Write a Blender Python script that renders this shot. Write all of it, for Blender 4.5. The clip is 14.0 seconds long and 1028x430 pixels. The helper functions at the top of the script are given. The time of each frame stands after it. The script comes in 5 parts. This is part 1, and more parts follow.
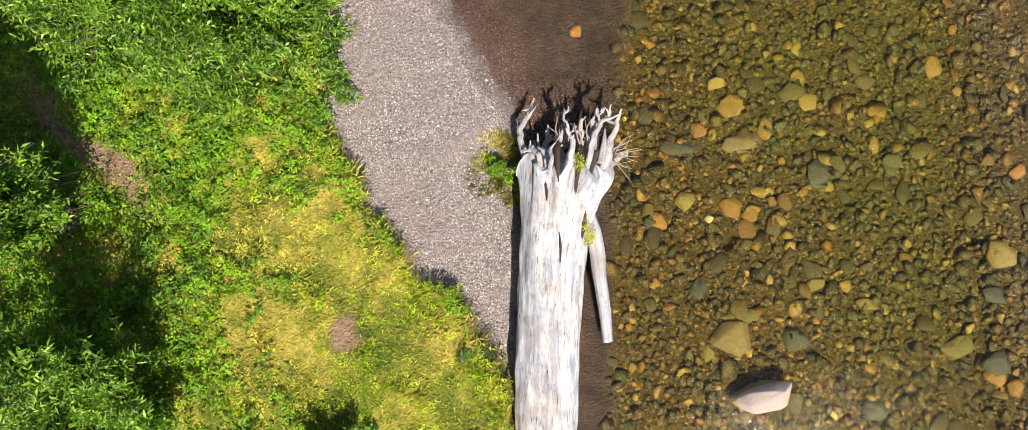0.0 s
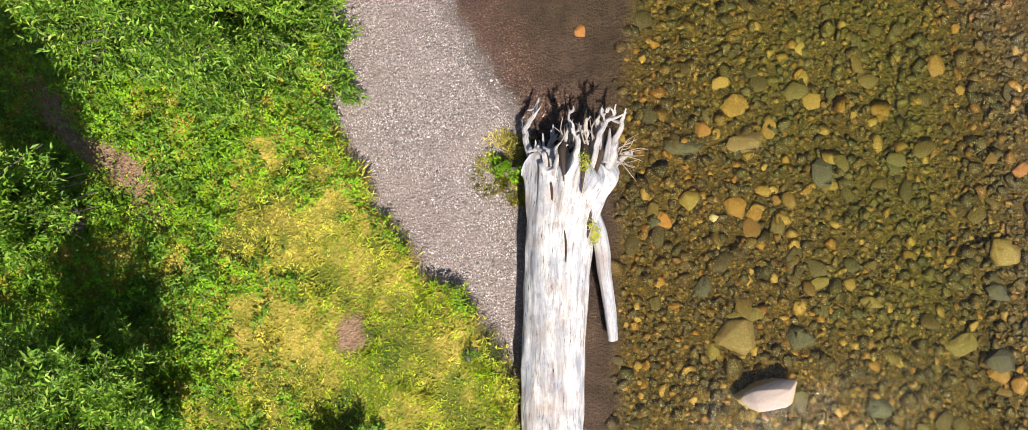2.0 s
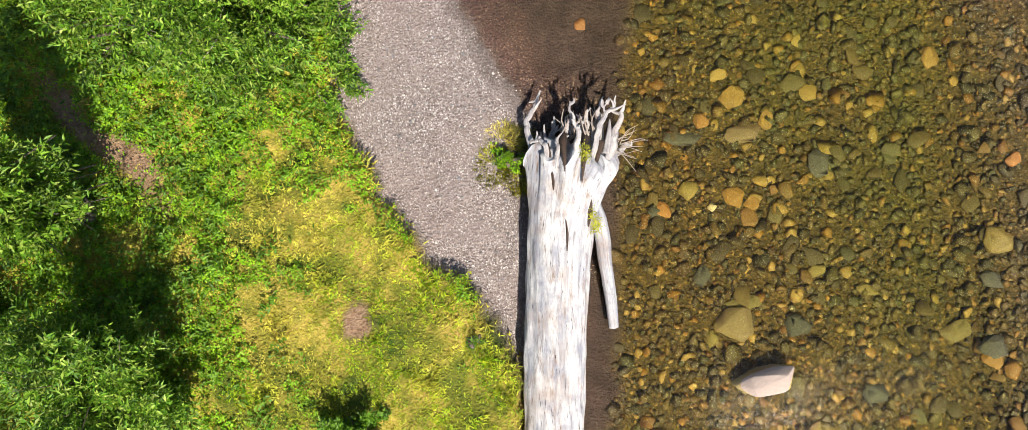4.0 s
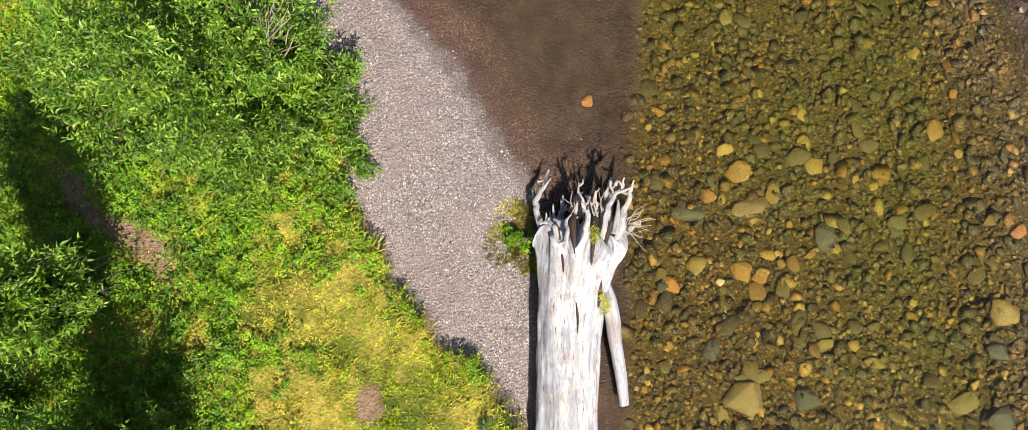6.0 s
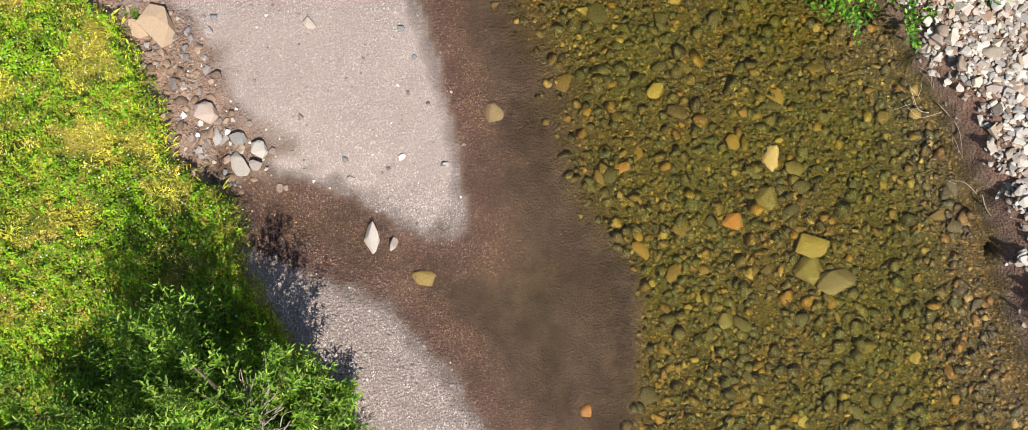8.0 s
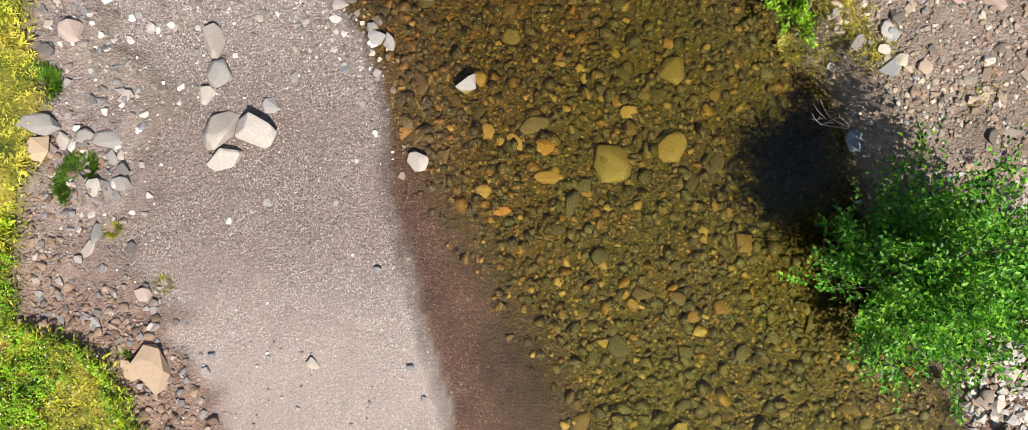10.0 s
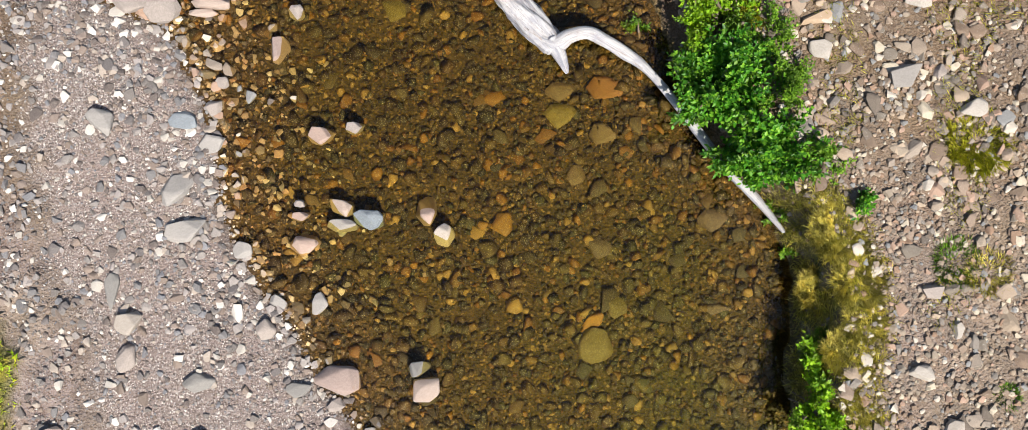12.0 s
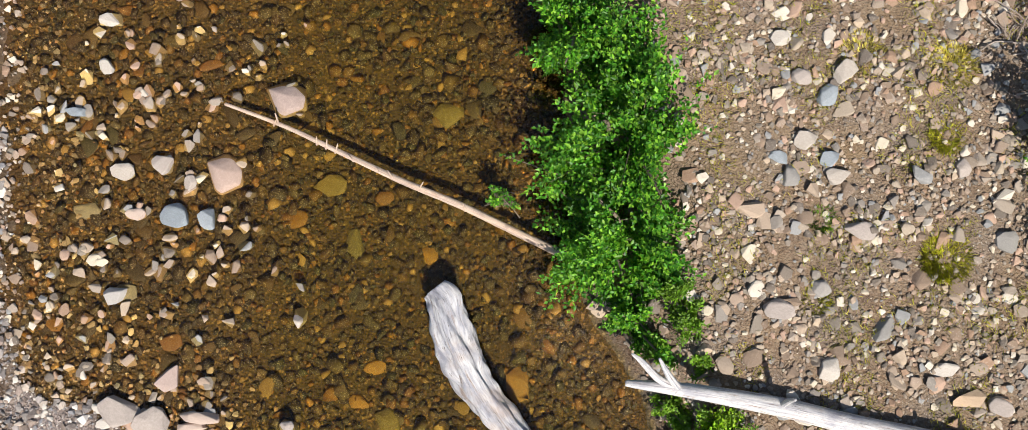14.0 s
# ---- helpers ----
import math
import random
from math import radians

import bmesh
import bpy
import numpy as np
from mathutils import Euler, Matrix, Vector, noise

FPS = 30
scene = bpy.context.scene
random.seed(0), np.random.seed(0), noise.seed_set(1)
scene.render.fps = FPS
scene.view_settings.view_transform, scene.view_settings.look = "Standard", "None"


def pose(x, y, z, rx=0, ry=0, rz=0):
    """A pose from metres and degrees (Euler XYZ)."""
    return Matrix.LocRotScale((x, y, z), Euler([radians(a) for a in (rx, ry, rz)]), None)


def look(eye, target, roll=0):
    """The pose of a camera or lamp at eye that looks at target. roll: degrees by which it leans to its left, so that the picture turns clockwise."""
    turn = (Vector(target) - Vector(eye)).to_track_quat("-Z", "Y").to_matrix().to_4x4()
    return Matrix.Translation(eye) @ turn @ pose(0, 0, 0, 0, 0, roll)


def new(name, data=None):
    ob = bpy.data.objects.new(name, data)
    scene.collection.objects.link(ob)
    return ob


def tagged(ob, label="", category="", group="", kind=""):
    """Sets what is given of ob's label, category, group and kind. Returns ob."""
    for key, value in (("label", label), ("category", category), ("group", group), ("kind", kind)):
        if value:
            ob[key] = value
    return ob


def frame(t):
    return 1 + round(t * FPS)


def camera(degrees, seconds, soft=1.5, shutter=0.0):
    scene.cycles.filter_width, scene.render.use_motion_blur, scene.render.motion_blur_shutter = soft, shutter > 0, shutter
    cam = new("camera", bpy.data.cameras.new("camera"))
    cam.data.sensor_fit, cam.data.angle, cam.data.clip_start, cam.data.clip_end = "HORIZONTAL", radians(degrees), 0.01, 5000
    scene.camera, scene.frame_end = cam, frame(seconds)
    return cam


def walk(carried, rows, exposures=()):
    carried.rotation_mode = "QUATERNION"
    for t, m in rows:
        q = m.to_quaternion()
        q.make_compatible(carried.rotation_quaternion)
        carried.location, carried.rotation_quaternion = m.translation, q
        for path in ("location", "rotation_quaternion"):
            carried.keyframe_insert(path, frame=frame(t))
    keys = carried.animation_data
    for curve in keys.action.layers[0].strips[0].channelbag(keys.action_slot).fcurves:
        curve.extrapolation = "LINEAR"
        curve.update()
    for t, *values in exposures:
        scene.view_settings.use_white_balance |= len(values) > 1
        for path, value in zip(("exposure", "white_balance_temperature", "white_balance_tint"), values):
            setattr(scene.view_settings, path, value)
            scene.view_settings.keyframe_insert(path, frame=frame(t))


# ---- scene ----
cam = camera(68.0, 14.0, 0.6)
PATH = [
    (0, pose(0.000, 0.000, 8.165, 4.353, -0.027, -0.00)),
    (0.5, pose(0.017, -0.025, 8.156, 4.353, -0.027, 0.00)),
    (1, pose(0.019, -0.044, 8.169, 4.353, -0.027, -0.02)),
    (1.5, pose(-0.007, -0.032, 8.183, 4.353, -0.027, -0.08)),
    (2, pose(-0.059, -0.007, 8.195, 4.353, -0.027, -0.18)),
    (2.5, pose(-0.101, -0.005, 8.209, 4.353, -0.027, -0.23)),
    (3, pose(-0.122, -0.033, 8.230, 4.353, -0.027, -0.16)),
    (3.7, pose(-0.101, -0.108, 8.302, 4.353, -0.027, -0.31)),
    (4.4, pose(-0.073, -0.132, 8.387, 4.353, -0.027, -0.55)),
    (5.0, pose(-0.082, -0.039, 8.448, 4.353, -0.027, -0.75)),
    (5.5, pose(-0.139, 0.167, 8.472, 4.353, -0.027, -0.85)),
    (6, pose(-0.186, 0.731, 8.464, 4.353, -0.027, -0.97)),
    (6.5, pose(-0.190, 1.526, 8.519, 4.353, -0.027, -1.10)),
    (7, pose(-0.153, 2.409, 8.576, 4.353, -0.027, -1.21)),
    (7.5, pose(-0.115, 3.325, 8.608, 4.353, -0.027, -1.26)),
    (8, pose(-0.096, 4.233, 8.642, 4.353, -0.027, -1.33)),
    (8.7, pose(-0.116, 5.501, 8.614, 4.353, -0.027, -1.13)),
    (9.2, pose(-0.147, 6.460, 8.542, 4.353, -0.027, -0.93)),
    (9.7, pose(-0.178, 7.464, 8.461, 4.353, -0.027, -0.72)),
    (10.3, pose(-0.202, 8.716, 8.383, 4.353, -0.027, -0.47)),
    (11, pose(-0.202, 10.249, 8.324, 4.353, -0.027, -0.42)),
    (11.5, pose(-0.226, 11.389, 8.285, 4.353, -0.027, -0.43)),
    (12, pose(-0.243, 12.552, 8.271, 4.353, -0.027, 0.44)),
    (12.5, pose(-0.262, 13.712, 8.294, 4.353, -0.027, 1.69)),
    (13, pose(-0.266, 14.864, 8.347, 4.353, -0.027, 1.82)),
    (13.5, pose(-0.272, 16.021, 8.407, 4.353, -0.027, 1.94)),
    (14, pose(-0.276, 17.196, 8.440, 4.353, -0.027, 2.06)),
]
walk(cam, PATH)

# ---- sky, sun ----
SUN_ELEVATION, SUN_FROM = 52.0, (0.38, -0.925)
world = bpy.data.worlds.new("world")
scene.world = world
world.use_nodes = True
sky = world.node_tree.nodes.new("ShaderNodeTexSky")
sky.sky_type, sky.sun_disc = "NISHITA", False
sky.sun_elevation, sky.sun_rotation = radians(SUN_ELEVATION), math.atan2(*SUN_FROM)
background = world.node_tree.nodes["Background"]
background.inputs["Strength"].default_value = 0.078
world.node_tree.links.new(sky.outputs[0], background.inputs["Color"])
sun = new("sun", bpy.data.lights.new("sun", "SUN"))
sun.data.energy, sun.data.angle, sun.data.color = 5.0, radians(0.5), (1.0, 0.95, 0.86)
flat = math.cos(radians(SUN_ELEVATION)) / math.hypot(*SUN_FROM)
sun.matrix_world = look((SUN_FROM[0] * flat * 30, SUN_FROM[1] * flat * 30, math.sin(radians(SUN_ELEVATION)) * 30), (0, 0, 0))
scene.view_settings.exposure = 0.63


# ---- node helpers ----
class Nodes:
    """A material's node tree, with short calls for the few nodes in use."""

    def __init__(self, name):
        self.mat = bpy.data.materials.new(name)
        self.mat.use_nodes = True
        self.tree = self.mat.node_tree
        self.bsdf = self.tree.nodes["Principled BSDF"]
        self.out = self.tree.nodes["Material Output"]

    def put(self, socket, value):
        if isinstance(value, bpy.types.NodeSocket):
            self.tree.links.new(value, socket)
        elif isinstance(value, tuple) and len(value) == 3 and socket.type == "RGBA":
            socket.default_value = (*value, 1)
        else:
            socket.default_value = value

    def node(self, kind, outlet=0, **inputs):
        n = self.tree.nodes.new(kind)
        for k, v in inputs.items():
            self.put(n.inputs[k.replace("_", " ")], v)
        return n.outputs[outlet]

    def position(self):
        return self.tree.nodes.new("ShaderNodeNewGeometry").outputs["Position"]

    def island(self):
        return self.tree.nodes.new("ShaderNodeNewGeometry").outputs["Random Per Island"]

    def each(self):
        return self.tree.nodes.new("ShaderNodeObjectInfo").outputs["Random"]

    def local(self):
        return self.tree.nodes.new("ShaderNodeTexCoord").outputs["Object"]

    def attribute(self, name, outlet="Vector"):
        n = self.tree.nodes.new("ShaderNodeAttribute")
        n.attribute_name = name
        return n.outputs[outlet]

    def noise(self, vector, scale, detail=4.0, rough=0.55, outlet=0):
        return self.node("ShaderNodeTexNoise", outlet, Vector=vector, Scale=scale, Detail=detail, Roughness=rough)

    def cells(self, vector, scale, outlet=0, feature="F1"):
        n = self.tree.nodes.new("ShaderNodeTexVoronoi")
        n.feature = feature
        self.put(n.inputs["Vector"], vector)
        n.inputs["Scale"].default_value = scale
        return n.outputs[outlet]

    def ramp(self, fac, *stops, constant=False):
        n = self.tree.nodes.new("ShaderNodeValToRGB")
        if constant:
            n.color_ramp.interpolation = "CONSTANT"
        e = n.color_ramp.elements
        while len(e) < len(stops):
            e.new(0.5)
        for k, (at, colour) in zip(e, stops):
            k.position = at
            k.color = (*colour, 1) if isinstance(colour, tuple) else (colour, colour, colour, 1)
        self.put(n.inputs[0], fac)
        return n.outputs[0]

    def mix(self, fac, a, b, how="MIX"):
        n = self.tree.nodes.new("ShaderNodeMix")
        n.data_type, n.blend_type = "RGBA", how
        self.put(n.inputs[0], fac)
        self.put(n.inputs[6], a)
        self.put(n.inputs[7], b)
        return n.outputs[2]

    def math(self, how, a, b=0.0):
        n = self.tree.nodes.new("ShaderNodeMath")
        n.operation, n.use_clamp = how, False
        self.put(n.inputs[0], a)
        self.put(n.inputs[1], b)
        return n.outputs[0]

    def span(self, value, a, b, c=0.0, d=1.0):
        n = self.tree.nodes.new("ShaderNodeMapRange")
        self.put(n.inputs[0], value)
        for k, v in enumerate((a, b, c, d)):
            n.inputs[k + 1].default_value = v
        return n.outputs[0]

    def axis(self, vector, k):
        n = self.tree.nodes.new("ShaderNodeSeparateXYZ")
        self.put(n.inputs[0], vector)
        return n.outputs[k]

    def bump(self, height, strength=0.5, distance=0.01, normal=None):
        n = self.tree.nodes.new("ShaderNodeBump")
        n.inputs["Strength"].default_value, n.inputs["Distance"].default_value = strength, distance
        self.put(n.inputs["Height"], height)
        if normal is not None:
            self.put(n.inputs["Normal"], normal)
        return n.outputs[0]

    def done(self, colour, rough=0.8, normal=None, specular=0.5):
        self.put(self.bsdf.inputs["Base Color"], colour)
        self.put(self.bsdf.inputs["Roughness"], rough)
        self.put(self.bsdf.inputs["Specular IOR Level"], specular)
        if normal is not None:
            self.put(self.bsdf.inputs["Normal"], normal)
        return self.mat


# ---- materials ----
def algae_film(n, c, amount):
    """Green algae over the bed, thickest in the deep run, in streaks that trail with the current."""
    w = n.position()
    film = n.span(n.noise(w, 0.8, 4), 0.34, 0.6, 0.35, 1.0)
    slant = n.math("ADD", n.math("MULTIPLY", n.axis(w, 0), 0.6), n.math("MULTIPLY", n.math("MINIMUM", n.axis(w, 1), 5.0), 0.35))
    green = n.math("MULTIPLY", n.span(slant, 1.5, 2.6, 0.08, 1.0), n.span(n.axis(w, 1), 14.0, 11.5, 0.25, 1.0))
    green = n.math("MULTIPLY", green, n.span(n.axis(w, 0), 4.4, 5.0, 1.0, 0.35))
    trail = n.span(n.noise(n.node("ShaderNodeMapping", Vector=w, Scale=(1.0, 0.35, 1.0)), 24, 5, 0.7), 0.35, 0.65, 0.45, 1.0)
    green = n.math("MULTIPLY", n.math("MULTIPLY", green, trail), n.math("MULTIPLY", film, amount))
    return n.mix(green, c, n.mix(0.5, n.mix(1.0, c, (0.75, 1.0, 0.35), "MULTIPLY"), (0.068, 0.074, 0.011)))


def ground_material():
    """One sheet: bed, gravel, silt, earth and thatch, by the cover weights of the sheet."""
    n = Nodes("ground")
    p = n.position()
    cover = n.attribute("cover", "Color")
    parts = n.tree.nodes.new("ShaderNodeSeparateColor")
    n.put(parts.inputs[0], cover)
    grass, gravel, earth = parts.outputs
    silt = n.attribute("silt", "Fac")
    z = n.axis(p, 2)
    # loose pebbles of the bed
    pebble = n.cells(p, 34, 1)
    fine = n.cells(p, 90, 1)
    grey = n.axis(pebble, 0)
    bed = n.ramp(grey, (0.0, (0.026, 0.019, 0.007)), (0.3, (0.046, 0.034, 0.011)), (0.6, (0.065, 0.044, 0.015)), (0.85, (0.105, 0.07, 0.024)), (1.0, (0.22, 0.16, 0.07)))
    # cells darken outward, painting the shaded gaps between pebbles
    bed = n.mix(n.span(n.cells(p, 34), 0.25, 0.75, 0.0, 0.5), bed, (0.028, 0.021, 0.008))
    bed = n.mix(n.span(n.noise(p, 1.1), 0.4, 0.7, 0, 0.5), bed, (0.06, 0.041, 0.015))
    bed = algae_film(n, n.mix(1.0, bed, (1.35, 1.25, 1.15), "MULTIPLY"), 0.8)
    # light gravel
    stone = n.ramp(n.axis(fine, 1), (0.0, (0.12, 0.09, 0.08)), (0.3, (0.235, 0.185, 0.163)), (0.7, (0.34, 0.278, 0.25)), (0.88, (0.43, 0.365, 0.33)), (1.0, (0.8, 0.74, 0.69)))
    stone = n.mix(n.span(n.noise(p, 0.9, 6), 0.4, 0.7, 0, 0.6), stone, (0.29, 0.215, 0.19))
    stone = n.mix(n.span(n.noise(p, 240, 2), 0.5, 0.72, 0, 0.4), stone, (0.15, 0.115, 0.1))
    # stone darkens by place: a little past y 9, more from 7 to 11
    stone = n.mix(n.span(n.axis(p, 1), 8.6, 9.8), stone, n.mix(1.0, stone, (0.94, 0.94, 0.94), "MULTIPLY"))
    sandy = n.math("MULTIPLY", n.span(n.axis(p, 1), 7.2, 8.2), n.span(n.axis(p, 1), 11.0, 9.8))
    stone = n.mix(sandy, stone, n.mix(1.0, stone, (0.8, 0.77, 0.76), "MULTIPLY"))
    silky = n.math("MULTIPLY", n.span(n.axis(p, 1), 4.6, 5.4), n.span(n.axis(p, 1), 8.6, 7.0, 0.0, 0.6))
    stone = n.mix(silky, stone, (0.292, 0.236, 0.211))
    # silt
    mud = n.ramp(n.axis(fine, 0), (0.0, (0.047, 0.026, 0.022)), (0.6, (0.088, 0.051, 0.043)), (0.9, (0.128, 0.079, 0.065)), (1.0, (0.26, 0.19, 0.16)))
    ooze = n.ramp(n.noise(p, 4.5, 8, 0.72), (0.34, (0.02, 0.013, 0.013)), (0.5, (0.052, 0.033, 0.033)), (0.68, (0.085, 0.056, 0.055)))
    mud = n.mix(n.math("MULTIPLY", n.span(n.math("ADD", z, n.math("MULTIPLY", n.noise(p, 1.7, 5), 0.05)), -0.035, -0.065), 0.9), mud, ooze)
    mud = n.mix(n.span(n.noise(p, 1.3, 7, 0.62), 0.42, 0.62, 0, 0.55), mud, (0.03, 0.017, 0.014))
    # earth
    soil = n.ramp(n.noise(p, 9, 8, 0.7), (0.3, (0.115, 0.073, 0.055)), (0.5, (0.225, 0.158, 0.12)), (0.72, (0.34, 0.26, 0.205)))
    soil = n.mix(n.span(n.axis(pebble, 1), 0.6, 0.95, 0, 0.6), soil, (0.38, 0.3, 0.245))
    soil = n.mix(n.span(n.axis(fine, 2), 0.55, 0.9, 0, 0.7), soil, (0.3, 0.25, 0.225))
    soil = n.mix(n.span(n.noise(p, 0.6), 0.5, 0.66), soil, n.mix(0.5, soil, (0.3, 0.225, 0.14)))
    soil = n.mix(n.span(n.axis(p, 1), 12.5, 14.0), soil, n.mix(1.0, soil, (0.76, 0.7, 0.56), "MULTIPLY"))
    soil = n.mix(n.math("MULTIPLY", n.span(n.axis(p, 0), -0.5, -1.5), n.span(n.axis(p, 1), 3.6, 2.6)), soil, n.mix(1.0, soil, (1.15, 0.95, 0.72), "MULTIPLY"))
    soil = n.mix(n.math("MULTIPLY", n.span(n.axis(p, 0), -2.5, -3.0), n.span(n.axis(p, 1), 5.0, 6.0)), soil, n.mix(1.0, soil, n.mix(n.span(n.axis(p, 1), 7.5, 9.0), (1.0, 0.88, 0.82), (0.98, 1.02, 1.14)), "MULTIPLY"))
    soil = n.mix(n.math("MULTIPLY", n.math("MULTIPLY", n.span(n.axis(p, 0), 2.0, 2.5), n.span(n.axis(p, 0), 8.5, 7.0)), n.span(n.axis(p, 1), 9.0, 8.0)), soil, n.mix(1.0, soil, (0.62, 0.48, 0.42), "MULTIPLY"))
    # thatch below the grass
    turf = n.ramp(n.noise(p, 2.2, 6, 0.65), (0.32, (0.045, 0.085, 0.006)), (0.46, (0.19, 0.19, 0.02)), (0.6, (0.45, 0.34, 0.06)), (0.72, (0.52, 0.34, 0.1)))
    turf = n.mix(n.span(n.axis(p, 1), 3.4, 4.6), turf, n.mix(1.0, turf, (0.72, 0.78, 0.7), "MULTIPLY"))
    turf = n.mix(n.span(n.noise(p, 34, 4, 0.65), 0.44, 0.62, 0, 0.5), turf, n.mix(1.0, turf, (0.3, 0.36, 0.25), "MULTIPLY"))
    c = n.mix(silt, bed, mud)
    wet = n.span(n.math("ADD", z, n.math("MULTIPLY", n.noise(p, 6.0, 4), 0.012)), 0.004, 0.02)
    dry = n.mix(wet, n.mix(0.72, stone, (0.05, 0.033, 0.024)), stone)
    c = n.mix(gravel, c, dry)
    damp = n.mix(1.0, soil, (0.42, 0.36, 0.32), "MULTIPLY")
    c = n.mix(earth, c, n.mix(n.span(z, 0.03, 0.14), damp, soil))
    c = n.mix(grass, c, turf)
    h = n.math("ADD", n.math("MULTIPLY", n.cells(p, 90), 0.5), n.math("MULTIPLY", n.cells(p, 34), 0.8))
    return n.done(c, n.span(z, 0.0, 0.03, 0.45, 0.92), n.bump(n.math("MULTIPLY", h, n.span(n.math("MULTIPLY", silky, gravel), 0.0, 0.6, 1.0, 0.35)), 0.9, 0.025), 0.3)


def stone_material(name, colours, single=False, algae=0.0, rough=0.85, fleck=0.35):
    """Stone: one colour of the list for each stone, with mottling, veins and grain."""
    n = Nodes(name)
    p = n.local() if single else n.position()
    r = n.each() if single else n.island()
    k = len(colours)
    c = n.ramp(r, *[(i / k, col) for i, col in enumerate(colours)], constant=True)
    mottle = n.noise(p, 14, 6, 0.65)
    c = n.mix(n.span(mottle, 0.35, 0.7, 0, fleck), c, n.mix(1.0, c, (0.5, 0.47, 0.43), "MULTIPLY"))
    c = n.mix(n.span(n.noise(p, 70, 3), 0.55, 0.75, 0, fleck), c, n.mix(0.6, c, (0.75, 0.7, 0.62)))
    if algae:
        c = algae_film(n, c, algae)
    h = n.math("ADD", n.noise(p, 30, 5), n.math("MULTIPLY", n.noise(p, 130, 3), 0.35))
    return n.done(c, rough, n.bump(h, 0.35, 0.012), 0.35)


def water_material():
    """Clear brown river water: the bed refracted and tinted by depth and place, thin sky gloss, ripples and two
    riffles.
    """
    n = Nodes("water")
    p = n.position()
    depth = n.attribute("depth", "Fac")
    slow = n.node("ShaderNodeMapping", Vector=p, Scale=(1.0, 0.45, 1.0))
    h = n.math("ADD", n.noise(slow, 5.0, 3, 0.5), n.math("MULTIPLY", n.noise(p, 17, 2), 0.25))
    lively = n.span(n.noise(p, 0.45, 2), 0.42, 0.62, 0.25, 1.0)
    broken = n.attribute("riffle", "Fac")
    chop = n.math("MULTIPLY", n.noise(n.node("ShaderNodeMapping", Vector=p, Scale=(0.8, 1.6, 1.0)), 16, 4, 0.7), n.math("MULTIPLY", broken, 0.3))
    normal = n.bump(n.math("ADD", n.math("MULTIPLY", h, lively), chop), 0.6, 0.06)
    # both tints also turn darker with rising y
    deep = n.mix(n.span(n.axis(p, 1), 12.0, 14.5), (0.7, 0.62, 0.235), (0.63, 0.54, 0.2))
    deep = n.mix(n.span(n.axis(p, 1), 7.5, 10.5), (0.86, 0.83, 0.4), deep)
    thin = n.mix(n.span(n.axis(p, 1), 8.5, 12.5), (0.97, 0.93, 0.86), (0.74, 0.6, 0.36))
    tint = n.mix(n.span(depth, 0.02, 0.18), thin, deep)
    # darkest tint, for the added pool that deepens the alder's shadow
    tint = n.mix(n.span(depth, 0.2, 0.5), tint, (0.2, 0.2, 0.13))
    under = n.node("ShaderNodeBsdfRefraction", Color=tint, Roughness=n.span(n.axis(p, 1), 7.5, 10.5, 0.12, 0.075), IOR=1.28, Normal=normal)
    over = n.node("ShaderNodeBsdfGlossy", Color=(1.0, 1.0, 1.0), Roughness=0.06, Normal=normal)
    fresnel = n.node("ShaderNodeFresnel", IOR=1.38, Normal=normal)
    both = n.node("ShaderNodeMixShader", Fac=fresnel)
    mixer = both.node
    n.put(mixer.inputs[1], under)
    n.put(mixer.inputs[2], over)
    n.put(n.out.inputs["Surface"], both)
    return n.mat


def n_top(c):
    return tuple(min(1.0, v * 1.18) for v in c)


def wood_material(name, pale, mid, dark, lines=7.0, stained=0.85):
    """Weathered wood: grain along the limb, cracks and grey patches."""
    n = Nodes(name)
    g = n.attribute("grain")
    p = n.position()
    broad = n.noise(g, lines, 5, 0.6)
    streak = n.noise(g, lines * 3.2, 7, 0.7)
    patch = n.noise(p, 5.0, 8, 0.7)
    c = n.ramp(streak, (0.25, dark), (0.37, mid), (0.5, pale), (0.7, n_top(pale)))
    c = n.mix(n.span(broad, 0.52, 0.62, 0.0, 0.55), c, n.mix(1.0, mid, (0.72, 0.78, 0.88), "MULTIPLY"))
    c = n.mix(n.span(n.noise(p, 2.0, 6, 0.65), 0.52, 0.68, 0, 0.5), c, n.mix(1.0, mid, (0.85, 0.6, 0.42), "MULTIPLY"))
    c = n.mix(n.span(patch, 0.5, 0.64, 0, 0.75), c, n.mix(1.0, mid, (0.86, 0.9, 1.0), "MULTIPLY"))
    aged = n.node("ShaderNodeMapping", Vector=g, Scale=(3.2, 3.2, 5.0))
    c = n.mix(n.span(n.noise(aged, 1.6, 6, 0.6), 0.46, 0.62, 0, 0.75), c, n.mix(1.0, c, (0.6, 0.62, 0.7), "MULTIPLY"))
    stain = n.noise(aged, 2.6, 7, 0.72)
    c = n.mix(n.span(stain, 0.55, 0.66, 0, stained * 0.8), c, n.mix(1.0, mid, (0.62, 0.4, 0.24), "MULTIPLY"))
    c = n.mix(n.span(stain, 0.64, 0.72, 0, stained), c, dark)
    crack = n.noise(g, lines * 5.0, 4, 0.65)
    c = n.mix(n.span(crack, 0.39, 0.31), c, dark)
    h = n.math("ADD", streak, n.math("MULTIPLY", n.span(crack, 0.29, 0.4), 0.8))
    return n.done(c, 0.85, n.bump(h, 0.4, 0.015), 0.25)


